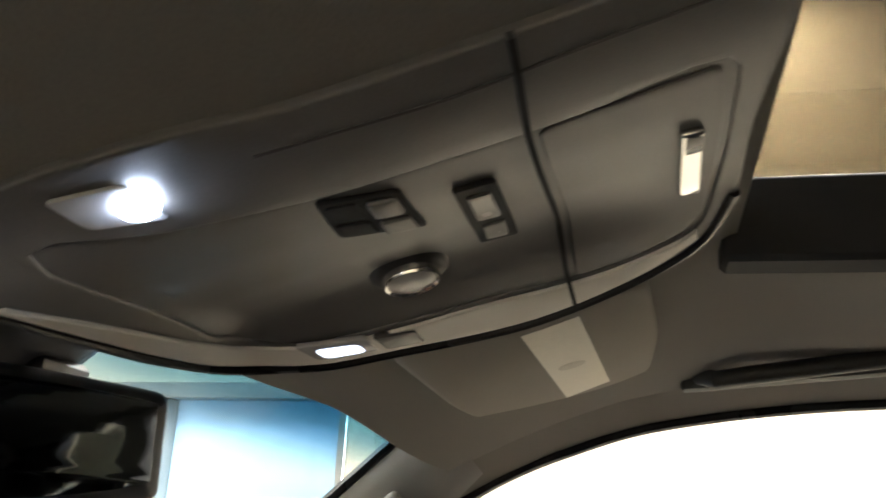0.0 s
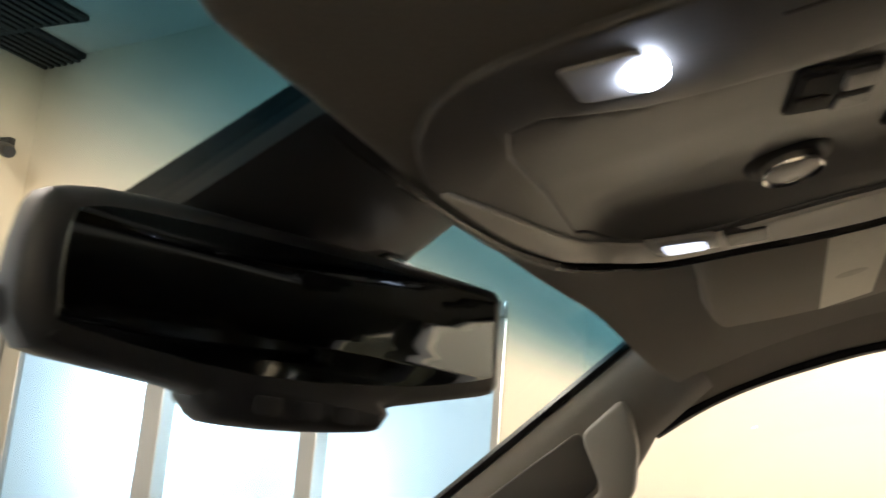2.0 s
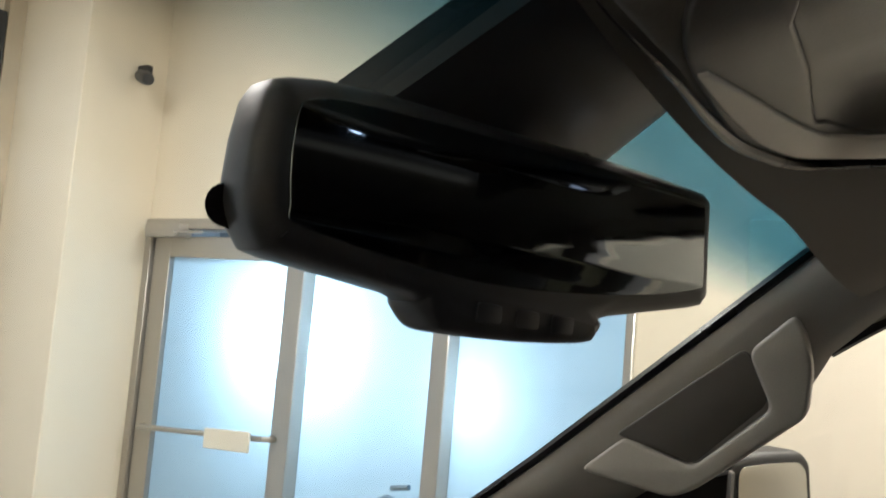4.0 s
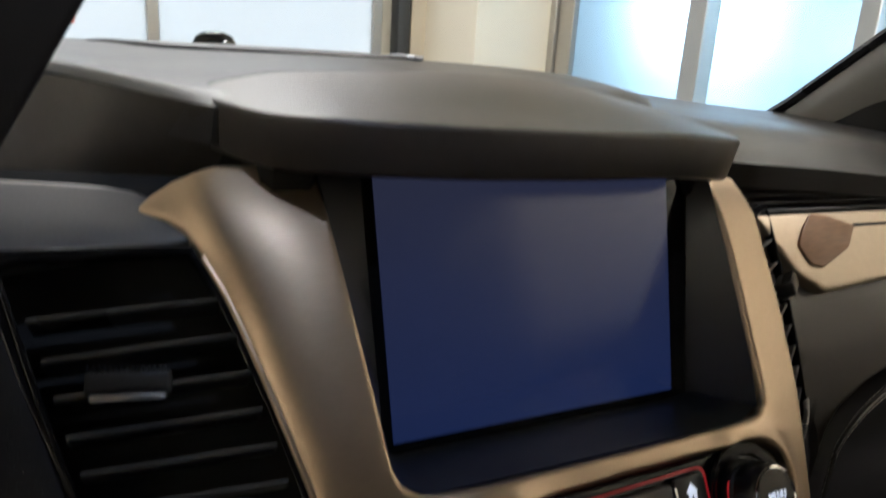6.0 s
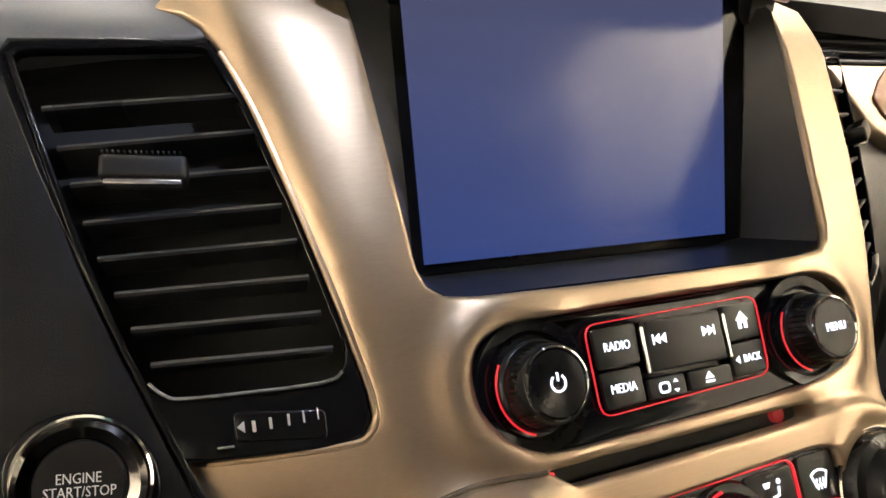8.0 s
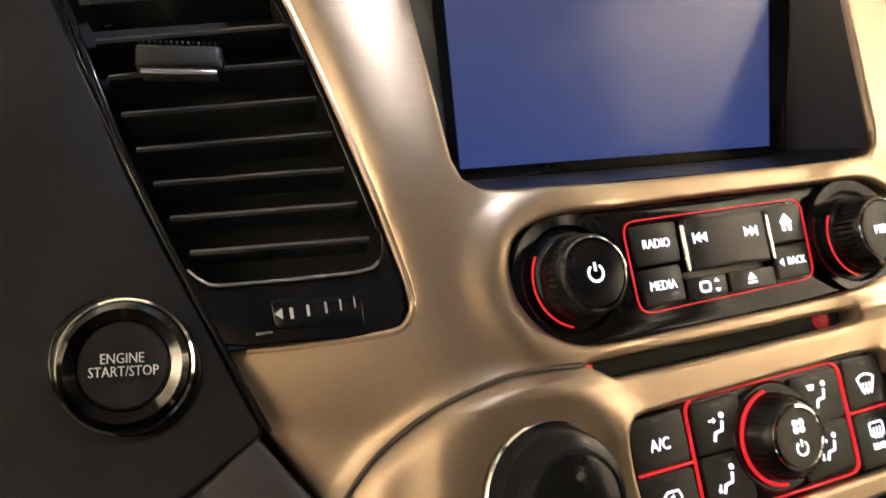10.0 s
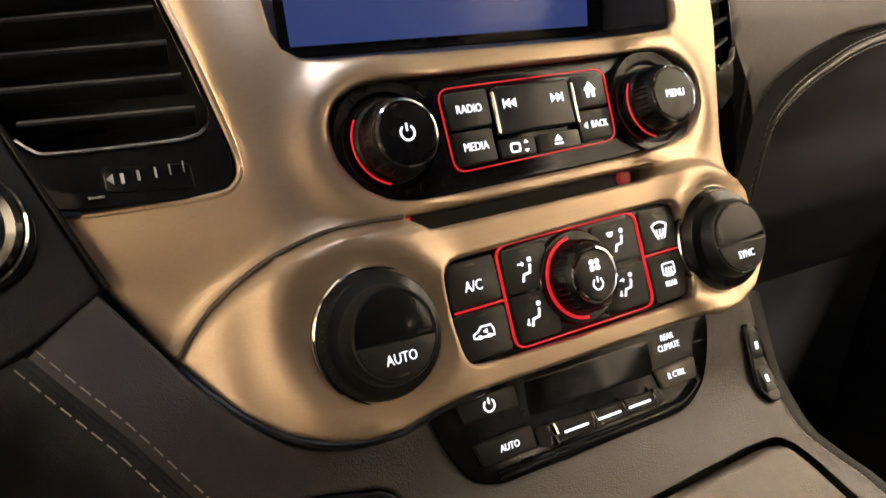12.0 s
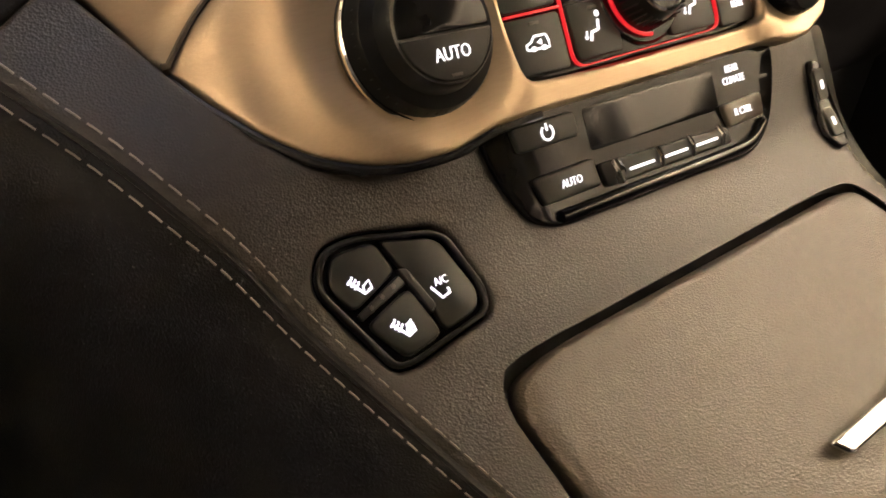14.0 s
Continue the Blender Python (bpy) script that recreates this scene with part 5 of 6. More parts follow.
for k, u in enumerate((-0.1735, -0.1680, -0.1620, -0.1570, -0.1522)):
    plate("mark", [rrect(u - 0.0006 + 0.0001 * k, -0.0418 + 0.0008 * k, u + 0.0006 - 0.0001 * k, -0.0380 + 0.0009 * k, 0.0002)], -0.0007, -0.0002, PRINT, wheel, bevel=0.0001)
plate("mark", [mm([(-179, -40), (-176.5, -38), (-176.5, -42)])], -0.0007, -0.0002, PRINT, wheel, bevel=0.0001)
plate("wheel_lip", [stroke(mm([(-186, -46.8), (-180.5, -46.3)]), 0.0010)], -0.002, 0.0, SILVER, stk, bevel=0.0002)
plate("vent_cap", [spline(mm([(-258, 91), (-240, 93), (-205, 99.5), (-171, 104), (-177, 116), (-190, 128), (-225, 131), (-258, 127)]), 3)], -0.02, -0.004, CAP_GREY, stk, "grey cap over the vent", bevel=0.0018, cut=0.008, lift=lambda u, v: -0.55 * soft_plus(v - 0.106, 0.006))

def vent_back(a, b):
    v = 0.10 - 0.16 * b
    return vent_right(0.125 + 0.125 * a, v) + Vector((-0.02, 0.026, 0))


# near-black sheet added for the shade inside the passenger's vent
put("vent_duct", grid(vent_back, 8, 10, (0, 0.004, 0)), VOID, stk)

# start button panel
PANEL = rounded(mm([(-330, 120), (-247, 120), (-242, 92), (-221, 10), (-200, -48), (-187.5, -81), (-213, -96), (-330, -150)]), 0.004)
plate("start_panel", [PANEL], -0.012, -0.002, PANEL_BLACK, stk, "matte black panel of the start button", bevel=0.0015, cut=0.02)
plate("panel_edge", [stroke(spline(mm([(-238, 92), (-219, 12), (-198.5, -47), (-186, -80)]), 5, False), 0.0022)], -0.004, 0.0, PIANO, stk, bevel=0.0006)
sb = plate("start_button", [circle(-0.2277, -0.056, 0.0235, 40)], -0.003, 0.0008, PIANO, stk, "round engine start button", bevel=0.0012)
sf = tangent_frame(stack, -0.2277, -0.056)
put("button_ring", lathe(sf, [(0.0205, 0.0), (0.0205, 0.0032), (0.0185, 0.0044), (0.0150, 0.0030), (0.0146, 0.001)], 48), DARK_CHROME, sb, "dark chrome ring")
put("outer_ring", lathe(sf, [(0.0222, 0.0004), (0.0222, 0.0020), (0.0214, 0.0026), (0.0206, 0.0020)], 48), CHROME, sb, "thin chrome ring")
put("button_cap", lathe(sf, [(0.0143, 0.0), (0.0143, 0.0030), (0.0135, 0.0038), (0.006, 0.0034), (0, 0.0033)], 48), PANEL_BLACK, sb)
words("lettering", "ENGINE", -0.2277, -0.0537, 0.0050, 0.0040, WHITE_PRINT, sb, turn=0.02)
words("lettering", "START/STOP", -0.2277, -0.0580, 0.0050, 0.0040, WHITE_PRINT, sb, turn=0.02)


def knob(name, u, v, profile, parent, label, ring=None, ridges=0, ridge_r=0.0, ridge_h=(0, 0), face=None, shine=CHROME):
    fr = knob_frame(u, v)
    k = put(name, lathe(fr, profile, 48), RUBBER, parent, label)
    if ring:
        put("knob_ring", lathe(fr, ring, 48), shine, k, "thin chrome ring")
    if face:
        put("knob_face", lathe(fr, face, 40), PIANO, k)
    if ridges:
        bm = bmesh.new()
        p, a, b, n = fr
        for i in range(ridges):
            t = i * math.tau / ridges
            d = a * math.cos(t) + b * math.sin(t)
            q = tube([p + d * ridge_r + n * ridge_h[0], p + d * (ridge_r - (ridge_h[1] - ridge_h[0]) * 0.12) + n * ridge_h[1]], 0.0004, 5)
            me = bpy.data.meshes.new("t")
            q.to_mesh(me)
            bm.from_mesh(me)
            q.free()
            bpy.data.meshes.remove(me)
        put("grip_ribs", bm, RUBBER, k)
    return k


def glyph(loops_or_pts, w, mat_, parent, width=None, name="symbol"):
    return plate(name, [stroke(loops_or_pts, width) if width else loops_or_pts], w, w + 0.0003, mat_, parent, bevel=0.00005)


def at(u, v, pts, s=1.0):
    return [(u + x * s / 1000, v + y * s / 1000) for x, y in pts]


def power_sign(u, v, r, w, m, parent, surf=stack):
    pts = [(u + r * math.sin(a), v + r * math.cos(a)) for a in [0.65 + k * (math.tau - 1.3) / 14 for k in range(15)]]
    for line in (pts, [(u, v + r * 0.25), (u, v + r * 1.25)]):
        plate("symbol", [stroke(line, r * 0.26)], w, w + 0.0003, m, parent, surf=surf, bevel=0.00005)


# radio panel
rad = plate("radio_panel", [RADIO], -0.008, -0.0012, PIANO, stk, "gloss black radio panel", bevel=0.0010)
plate("red_line", [rounded(mm([(-46, -12.5), (46.5, -10.5), (46, -45.8), (-45, -49.5)]), 0.006), rounded(mm([(-45.5, -12.95), (46.05, -10.95), (45.55, -45.35), (-44.55, -49.0)]), 0.0057)], -0.0012, -0.0004, RED_GLOW, rad, "thin red lit line", bevel=0.0001)
for pts, text, size in (([(-43.5, -15), (-22, -14.5), (-22.3, -30.5), (-43.3, -31)], "RADIO", 0.0055), ([(-43.3, -32.5), (-23.5, -31.8), (-23.2, -46.2), (-42.5, -47)], "MEDIA", 0.0055),
                        ([(25, -13.5), (44, -13), (44, -28.5), (25, -29)], "", 0), ([(25, -30.5), (44, -30), (43.8, -43.8), (25, -44.5)], "\u25c2BACK", 0.0050)):
    btn = plate("button", [rounded(mm(pts), 0.0016)], -0.0016, 0.0006, BUTTON, rad, bevel=0.0006)
    cx, cy = sum(p[0] for p in pts) / 4000, sum(p[1] for p in pts) / 4000
    if text == "\u25c2BACK":
        words("lettering", "BACK", cx + 0.0018, cy, size, 0.0007, WHITE_GLOW, btn)
        glyph(at(cx - 0.0062, cy, [(-1.6, 0), (0.6, 1.7), (0.6, -1.7)]), 0.0007, WHITE_GLOW, btn)
    elif text:
        words("lettering", text, cx, cy, size, 0.0007, WHITE_GLOW, btn)
    else:
        glyph(at(cx, cy, [(-3.6, 0.3), (-2.6, 0.3), (0, 3.0), (2.6, 0.3), (3.6, 0.3), (0, 4.3)]), 0.0007, WHITE_GLOW, btn)
        glyph(at(cx, cy, [(-2.5, 0.1), (-2.5, -3.2), (-0.8, -3.2), (-0.8, -0.8), (0.8, -0.8), (0.8, -3.2), (2.5, -3.2), (2.5, 0.1), (0, 2.6)]), 0.0007, WHITE_GLOW, btn)
rock = plate("rocker", [rrect(-0.0185, -0.0355, 0.0218, -0.0145, 0.0012)], -0.002, 0.0020, BUTTON, rad, "seek rocker", bevel=0.0010)
for u, d in ((-0.0125, -1), (0.0135, 1)):
    for k in (-1.9, 1.3):
        glyph(at(u, -0.0225, [(d * (k - 1.4), 2.1), (d * (k - 1.4), -2.1), (d * (k + 1.7), 0)]), 0.0021, WHITE_GLOW, rock)
    glyph(at(u, -0.0225, [(d * 3.2, 2.1), (d * 3.2, -2.1)]), 0.0021, WHITE_GLOW, rock, 0.0007)
for u in (-0.0203, 0.0236):
    plate("chrome_bar", [rrect(u - 0.0008, -0.0355, u + 0.0008, -0.0165, 0.0005)], -0.001, 0.0022, CHROME, rad, "chrome bar", bevel=0.0004)
for u0, u1 in ((-0.021, -0.002), (0.0, 0.0235)):
    btn = plate("button", [rrect(u0, -0.0462, u1, -0.0380, 0.0012)], -0.0016, 0.0004, BUTTON, rad, bevel=0.0005)
    c = (u0 + u1) / 2
    if u0 < -0.01:
        plate("symbol", [rrect(c - 0.0045, -0.0445, c + 0.0010, -0.0400, 0.0015), rrect(c - 0.0037, -0.0437, c + 0.0002, -0.0408, 0.001)], 0.0005, 0.0008, WHITE_GLOW, btn, bevel=0.00005)
        glyph(at(c + 0.0042, -0.0408, [(-1.3, 0), (1.3, 0), (0, 1.4)]), 0.0005, WHITE_GLOW, btn)
        glyph(at(c + 0.0042, -0.0436, [(-1.3, 0), (0, -1.4), (1.3, 0)]), 0.0005, WHITE_GLOW, btn)
    else:
        glyph(at(c - 0.001, -0.0415, [(-2.4, -0.6), (2.4, -0.6), (0, 2.2)]), 0.0005, WHITE_GLOW, btn)
        glyph(at(c - 0.001, -0.0434, [(-2.4, 0), (2.4, 0)]), 0.0005, WHITE_GLOW, btn, 0.0008)
SMALL = [(0.0174, -0.002), (0.0174, 0.003), (0.0168, 0.004), (0.0158, 0.0046), (0.0146, 0.0145), (0.0138, 0.0158), (0.0130, 0.0155)]
for u, kv, name in ((-0.0722, -0.0322, "volume_knob"), (0.0722, -0.0305, "menu_knob")):
    fr = knob_frame(u, kv)
    put("knob_well", lathe(fr, [(0.0255, -0.001), (0.0250, 0.0012), (0.0205, 0.0006), (0.0190, -0.0015), (0, -0.0015)], 48), PIANO, rad)
    bm = bmesh.new()
    p, a, b, n = fr
    arcs = []
    for k in range(25):
        t = math.radians(148 + k * 4.4)
        d = a * math.cos(t) + b * math.sin(t)
        arcs.append(p + d * 0.0182 + n * 0.0036)
    put("red_line", tube(arcs, 0.0004, 6), RED_GLOW, rad, "red lit arc")
    k = knob(name, u, kv, SMALL, rad, "ribbed black knob", [(0.0137, 0.0150), (0.0136, 0.0163), (0.0128, 0.0167), (0.0123, 0.0156)], 40, 0.0157, (0.005, 0.0135), [(0.0125, 0.0150), (0.0119, 0.0161), (0.0, 0.0164)])
    kf = lambda uu, vv: fr[0] + fr[1] * (uu - u) + fr[2] * (vv - kv)
    if u < 0:
        power_sign(u, kv, 0.0030, 0.0166, WHITE_GLOW, k, kf)
    else:
        words("lettering", "MENU", u, kv, 0.0056, 0.0166, WHITE_GLOW, k, kf)

# climate panel
cl = plate("climate_panel", [CLIMATE], -0.006, 0.0040, PIANO, stk, "gloss black climate panel", bevel=0.0012)
T = 0.0040
plate("red_line", [rounded(mm([(-38, -83.5), (41.5, -81.0), (42.2, -126.8), (-37.5, -128.6)]), 0.006), rounded(mm([(-37.5, -83.95), (41.0, -81.5), (41.7, -126.3), (-37.0, -128.1)]), 0.0057)], T, T + 0.0016, RED_GLOW, cl, "thin red lit line", bevel=0.0001)
for p, q in (((-62.5, -107), (-38.5, -106.3)), ((42.5, -103.6), (66, -103.2))):
    plate("red_line", [stroke(mm([p, q]), 0.0008)], T, T + 0.0016, RED_GLOW, cl, bevel=0.0001)
cells = {}
for key, pts in (("ac", [(-63.5, -87), (-39.5, -85.8), (-39.2, -105.2), (-63.8, -106)]), ("recirc", [(-63.8, -108.2), (-39.2, -107.6), (-38.8, -127.6), (-62.5, -127.6)]),
                 ("face", [(-35.5, -86), (-12.5, -85.2), (-12.5, -104.5), (-35.5, -105)]), ("foot", [(-35.5, -106.4), (-12.5, -106), (-12.5, -126), (-34.5, -126.4)]),
                 ("both", [(14, -84.3), (39.5, -83.5), (40, -103), (14, -103.6)]), ("mix", [(14, -105), (40, -104.6), (40.2, -124.8), (14, -125.4)]),
                 ("front", [(43.4, -82), (64.5, -81.8), (66, -102), (43.4, -102.4)]), ("rear", [(43.4, -104.8), (66, -104.4), (64.4, -126.4), (43.6, -127)])):
    cells[key] = plate("button", [rounded(mm(pts), 0.0022)], T - 0.0006, T + 0.0012, BUTTON, cl, bevel=0.0005)
    c = (sum(p[0] for p in pts) / 4, sum(p[1] for p in pts) / 4)
    glyph(at(c[0] / 1000, (c[1] + 7.6) / 1000, [(-2.2, 0), (2.2, 0)]), T + 0.0012, mat("unlit_mark", (0.05, 0.04, 0.04), 0.3) if key == "ac" else bpy.data.materials["unlit_mark"], cells[key], 0.0010, "indicator")
G = T + 0.0013
words("lettering", "A/C", -0.0515, -0.0975, 0.0068, G, WHITE_GLOW, cells["ac"])


def sitter(key, u, v, arrow):
    p = cells[key]
    glyph(circle(u / 1000 + 0.0018, v / 1000 + 0.0058, 0.0011, 12), G, WHITE_GLOW, p)
    glyph(at(u / 1000, v / 1000, [(1.7, 3.7), (1.0, 0.2), (-2.3, -0.4), (-3.3, -3.4)]), G, WHITE_GLOW, p, 0.0011)
    for x, y, dx, dy in arrow:
        glyph(at(u / 1000, v / 1000, [(x, y), (x + dx, y + dy)]), G, WHITE_GLOW, p, 0.0007)
        glyph(at((u + x + dx) / 1000, (v + y + dy) / 1000, [(dx * 0.5, dy * 0.5), (-dy * 0.55, dx * 0.55), (dy * 0.55, -dx * 0.55)]), G, WHITE_GLOW, p)


sitter("face", -24, -97.5, [(-4.6, 4.4, 2.2, 0)])
sitter("foot", -24, -117, [(-4.6, 0.2, -0.5, -2.0)])
sitter("both", 29, -94.5, [])
glyph(at(0.0240, -0.0895, [(-1.9, 1.2), (2.0, 1.2), (1.2, -1.0), (-1.1, -1.0)]), G, WHITE_GLOW, cells["both"])
sitter("mix", 29, -115.5, [(-5, 4.2, 2.0, 0), (-5.2, -0.5, -0.4, -1.8)])
glyph(at(-0.0515, -0.1170, [(-5.0, -2.0), (-5.0, -0.3), (-2.8, 0.5), (-1.0, 2.4), (4.0, 2.4), (4.9, 0.3), (4.9, -2.0), (-4.6, -2.0)]), G, WHITE_GLOW, cells["recirc"], 0.0007)
glyph(at(-0.0515, -0.1170, [(-3.0, -1.9), (-1.4, -1.9)]), G, WHITE_GLOW, cells["recirc"], 0.0016)
glyph(at(-0.0515, -0.1170, [(1.6, -1.9), (3.2, -1.9)]), G, WHITE_GLOW, cells["recirc"], 0.0016)
glyph(at(-0.0505, -0.1168, [(-1.4, 0), (0.8, 1.0), (0.8, -1.0)]), G, WHITE_GLOW, cells["recirc"])
for k in (-2.0, 0, 2.0):
    glyph(at(0.0545 + k / 1000, -0.0946, [(0, -2.6), (0.5, -1.0), (-0.4, 0.6), (0.2, 2.0)]), G, WHITE_GLOW, cells["front"], 0.0006)
fan = lambda s: [(54.5 + 5.2 * s * x, -92.6 + 5.0 * s * y) for x, y in ((-1.0, 0.45), (-0.5, 0.72), (0, 0.8), (0.5, 0.72), (1.0, 0.45), (0.55, -0.75), (0, -0.6), (-0.55, -0.75))]
plate("symbol", [mm(fan(1.0)), mm(fan(0.80))], G, G + 0.0003, WHITE_GLOW, cells["front"], bevel=0.00005)
plate("symbol", [rrect(0.0507, -0.1148, 0.0588, -0.1088, 0.0010), rrect(0.0514, -0.1141, 0.0581, -0.1095, 0.0006)], G, G + 0.0003, WHITE_GLOW, cells["rear"], bevel=0.00005)
for k in (-1.8, 0, 1.8):
    glyph(at(0.0548 + k / 1000, -0.1137, [(0, -2.0), (0.5, -0.6), (-0.3, 0.8), (0.3, 2.6)]), G, WHITE_GLOW, cells["rear"], 0.0006)
words("lettering", "REAR", 0.0548, -0.1190, 0.0040, G, WHITE_GLOW, cells["rear"])
fr = tangent_frame(stack, 0.0020, -0.1045)
put("knob_well", lathe(fr, [(0.0215, T + 0.0005), (0.0205, T + 0.0016), (0.0, T + 0.0016)], 48), PIANO, cl)
p, a, b, n = fr
put("red_line", tube([p + (a * math.cos(t) + b * math.sin(t)) * 0.0182 + n * (T + 0.0030) for t in [math.radians(100 + k * 6) for k in range(29)]], 0.0008, 6), RED_GLOW, cl, "red lit arc")
fk = knob("fan_knob", 0.0020, -0.1045, [(0.0168, T), (0.0168, T + 0.003), (0.0162, T + 0.004), (0.0136, T + 0.0115), (0.0126, T + 0.0127), (0.0122, T + 0.0125)], cl, "ribbed black fan knob",
          [(0.0126, T + 0.0120), (0.0124, T + 0.0133), (0.0114, T + 0.0137), (0.0108, T + 0.0125)], 36, 0.0160, (T + 0.004, T + 0.011), [(0.0112, T + 0.0120), (0.0106, T + 0.0131), (0, T + 0.0133)])
for x, y in ((-1.5, 3.0), (1.5, 3.0), (-1.5, 5.6), (1.5, 5.6)):
    plate("symbol", [circle(0.0020 + x / 1000, -0.1045 + y / 1000, 0.0013, 12), circle(0.0020 + x / 1000, -0.1045 + y / 1000, 0.0005, 8)], T + 0.0135, T + 0.0138, WHITE_GLOW, fk, bevel=0.00005)
power_sign(0.0020, -0.1085, 0.0026, T + 0.0135, WHITE_GLOW, fk)

BIG = [(0.0268, 0.004), (0.0268, 0.0068), (0.0256, 0.0074), (0.0244, 0.0124), (0.0236, 0.0137), (0.0210, 0.0145), (0.0196, 0.0152), (0.0182, 0.0205), (0.0175, 0.0216), (0.0166, 0.0214), (0.0, 0.0206)]
for u, v, text in ((-0.0972, -0.1082, "AUTO"), (0.0900, -0.1050, "SYNC")):
    k = knob("temperature_knob", u, v, BIG, stk, "large round black temperature knob", [(0.0262, 0.0066), (0.0272, 0.0066), (0.0272, 0.0080), (0.0266, 0.0087), (0.0257, 0.0080)], 44, 0.0248, (0.0076, 0.0122), None, CHROME)
    f2 = knob_frame(u, v)
    face = lambda uu, vv: f2[0] + f2[1] * (uu - u) + f2[2] * (vv - v)
    half = [(u + 0.0164 * math.cos(t), v + 0.0164 * math.sin(t)) for t in [math.radians(-7 + j * 194 / 24) for j in range(25)]]
    plate("dial_window", [half], 0.0185, 0.0219, PIANO, k, "gloss dial window", surf=face, bevel=0.0006)
    half = [(u + 0.0164 * math.cos(t), v - 0.0004 + 0.0164 * math.sin(t)) for t in [math.radians(188.5 + j * 163 / 24) for j in range(25)]]
    plate("dial_button", [half], 0.0185, 0.0224, BUTTON, k, surf=face, bevel=0.0006)
    words("lettering", text, u + 0.0005, v - 0.0088, 0.0060 if u < 0 else 0.0055, 0.0225, WHITE_GLOW, k, face)
    plate("indicator", [stroke([(u - 0.002, v - 0.0150), (u + 0.002, v - 0.0150)], 0.0009)], 0.0224, 0.0226, bpy.data.materials["unlit_mark"], k, surf=face, bevel=0.00005)

# rear climate panel
REAR = rounded(mm([(-83, -138), (-79, -158), (-70, -176), (-58, -181), (50, -180.5), (66, -171), (73, -157), (79, -136)]), 0.010, 4)
rear = plate("rear_climate_panel", [REAR], -0.008, 0.0012, PIANO, stk, "gloss black rear climate panel", bevel=0.0012, cut=0.03)
b1 = plate("button", [rounded(mm([(-70.5, -142.6), (-41.5, -142.3), (-41.2, -151.5), (-69, -151.8)]), 0.002)], 0.0008, 0.0036, BUTTON, rear, bevel=0.001)
power_sign(-0.0555, -0.1472, 0.0026, 0.0037, WHITE_GLOW, b1)
b2 = plate("button", [rounded(mm([(-66.5, -161.5), (-37.5, -160.5), (-36.8, -171.5), (-63.5, -172)]), 0.002)], 0.0008, 0.0036, BUTTON, rear, bevel=0.001)
words("lettering", "AUTO", -0.0500, -0.1665, 0.0045, 0.0037, WHITE_GLOW, b2)
plate("readout", [rrect(-0.036, -0.1585, 0.036, -0.1425, 0.002)], 0.0008, 0.0014, mat("dark_readout", (0.005, 0.005, 0.006), 0.14, vary=0.02), rear, "dark unlit readout", bevel=0.0003)
words("lettering", "REAR", 0.0482, -0.1437, 0.0045, 0.0013, WHITE_GLOW, rear)
words("lettering", "CLIMATE", 0.0482, -0.1484, 0.0045, 0.0013, WHITE_GLOW, rear)
# paler than its neighbours: brownish light on this button is in its colour
b3 = plate("button", [rounded(mm([(35.5, -157.2), (61, -156.2), (60.5, -166), (38, -167)]), 0.002)], 0.0008, 0.0034, mat("lit_brown_button", (0.12, 0.105, 0.085), 0.3), rear, bevel=0.001)
words("lettering", "R CTRL", 0.0475, -0.1615, 0.0044, 0.0035, WHITE_GLOW, b3)
tog = plate("toggle_bar", [rounded(mm([(-35, -163.5), (36, -166), (37, -173), (-34, -173)]), 0.002)], 0.0008, 0.0030, BUTTON, rear, bevel=0.0008)
for u in (-0.0275, -0.0050, 0.0130, 0.0310):
    f = tangent_frame(stack, u, -0.1675)
    put("toggle_nub", tube([f[0] + f[3] * 0.003 + f[2] * 0.003, f[0] + f[3] * 0.0046 - f[2] * 0.001, f[0] + f[3] * 0.003 - f[2] * 0.005], 0.0009 if u > -0.02 else 0.0020, 8), CHROME, tog, "chrome nub")
for u in (-0.0150, 0.0040, 0.0220):
    plate("light_bar", [rrect(u - 0.0066, -0.1699, u + 0.0066, -0.1688, 0.0004)], 0.0030, 0.0036, WHITE_GLOW, tog, "lit white bar", bevel=0.0002)

put("lower_lip", tube([stack(u, v) + tangent_frame(stack, u, v)[3] * 0.0016 for u, v in spline(mm([(-58, -177.5), (-20, -177.2), (30, -177), (48, -175.5), (60, -169)]), 4, False)], 0.0026, 10), PIANO, rear, "rounded gloss lower lip")

# ---- centre console ----
con = thing("centre_console", (0, -0.3, FLOOR + 0.35), "brown-black leather centre console with stitched edges", "console")
EDGE1 = mm([(-213, -98), (-202, -110), (-189, -124), (-177, -140), (-165, -158), (-151, -188), (-137, -218), (-122, -252), (-108, -285), (-98, -320), (-94, -360), (-93, -480)])
RIGHT1 = mm([(113, -136), (112, -180), (113, -206), (123, -224), (136, -243), (146, -270), (150, -310), (150, -480)])


def shift(pts, d):
    return [(x + d, y - abs(d) * 0.5) for x, y in pts]


top_left = spline(shift(EDGE1, -0.0035), 4, False)
top_right = spline(RIGHT1, 4, False)
LID_OUT = rounded(mm([(-112, -480), (-107, -262), (-112, -228), (-108, -214), (-89, -211), (79, -203.5), (99, -205), (112, -221), (130, -262), (136, -480)]), 0.010, 5)
SEAT = rounded(mm([(-152, -172), (-146, -161), (-134, -160), (-107, -166), (-102, -170), (-96, -189), (-99, -198), (-131, -204), (-138, -203)]), 0.007, 4)
body_out = top_left + [(0.150, -0.48)] + top_right[::-1][1:] + mm([(104, -128), (70, -128), (-60, -128), (-100, -136), (-112, -145), (-125, -144.5), (-140, -138), (-153.5, -127.5), (-166.5, -113), (-171, -107), (-190, -82)])
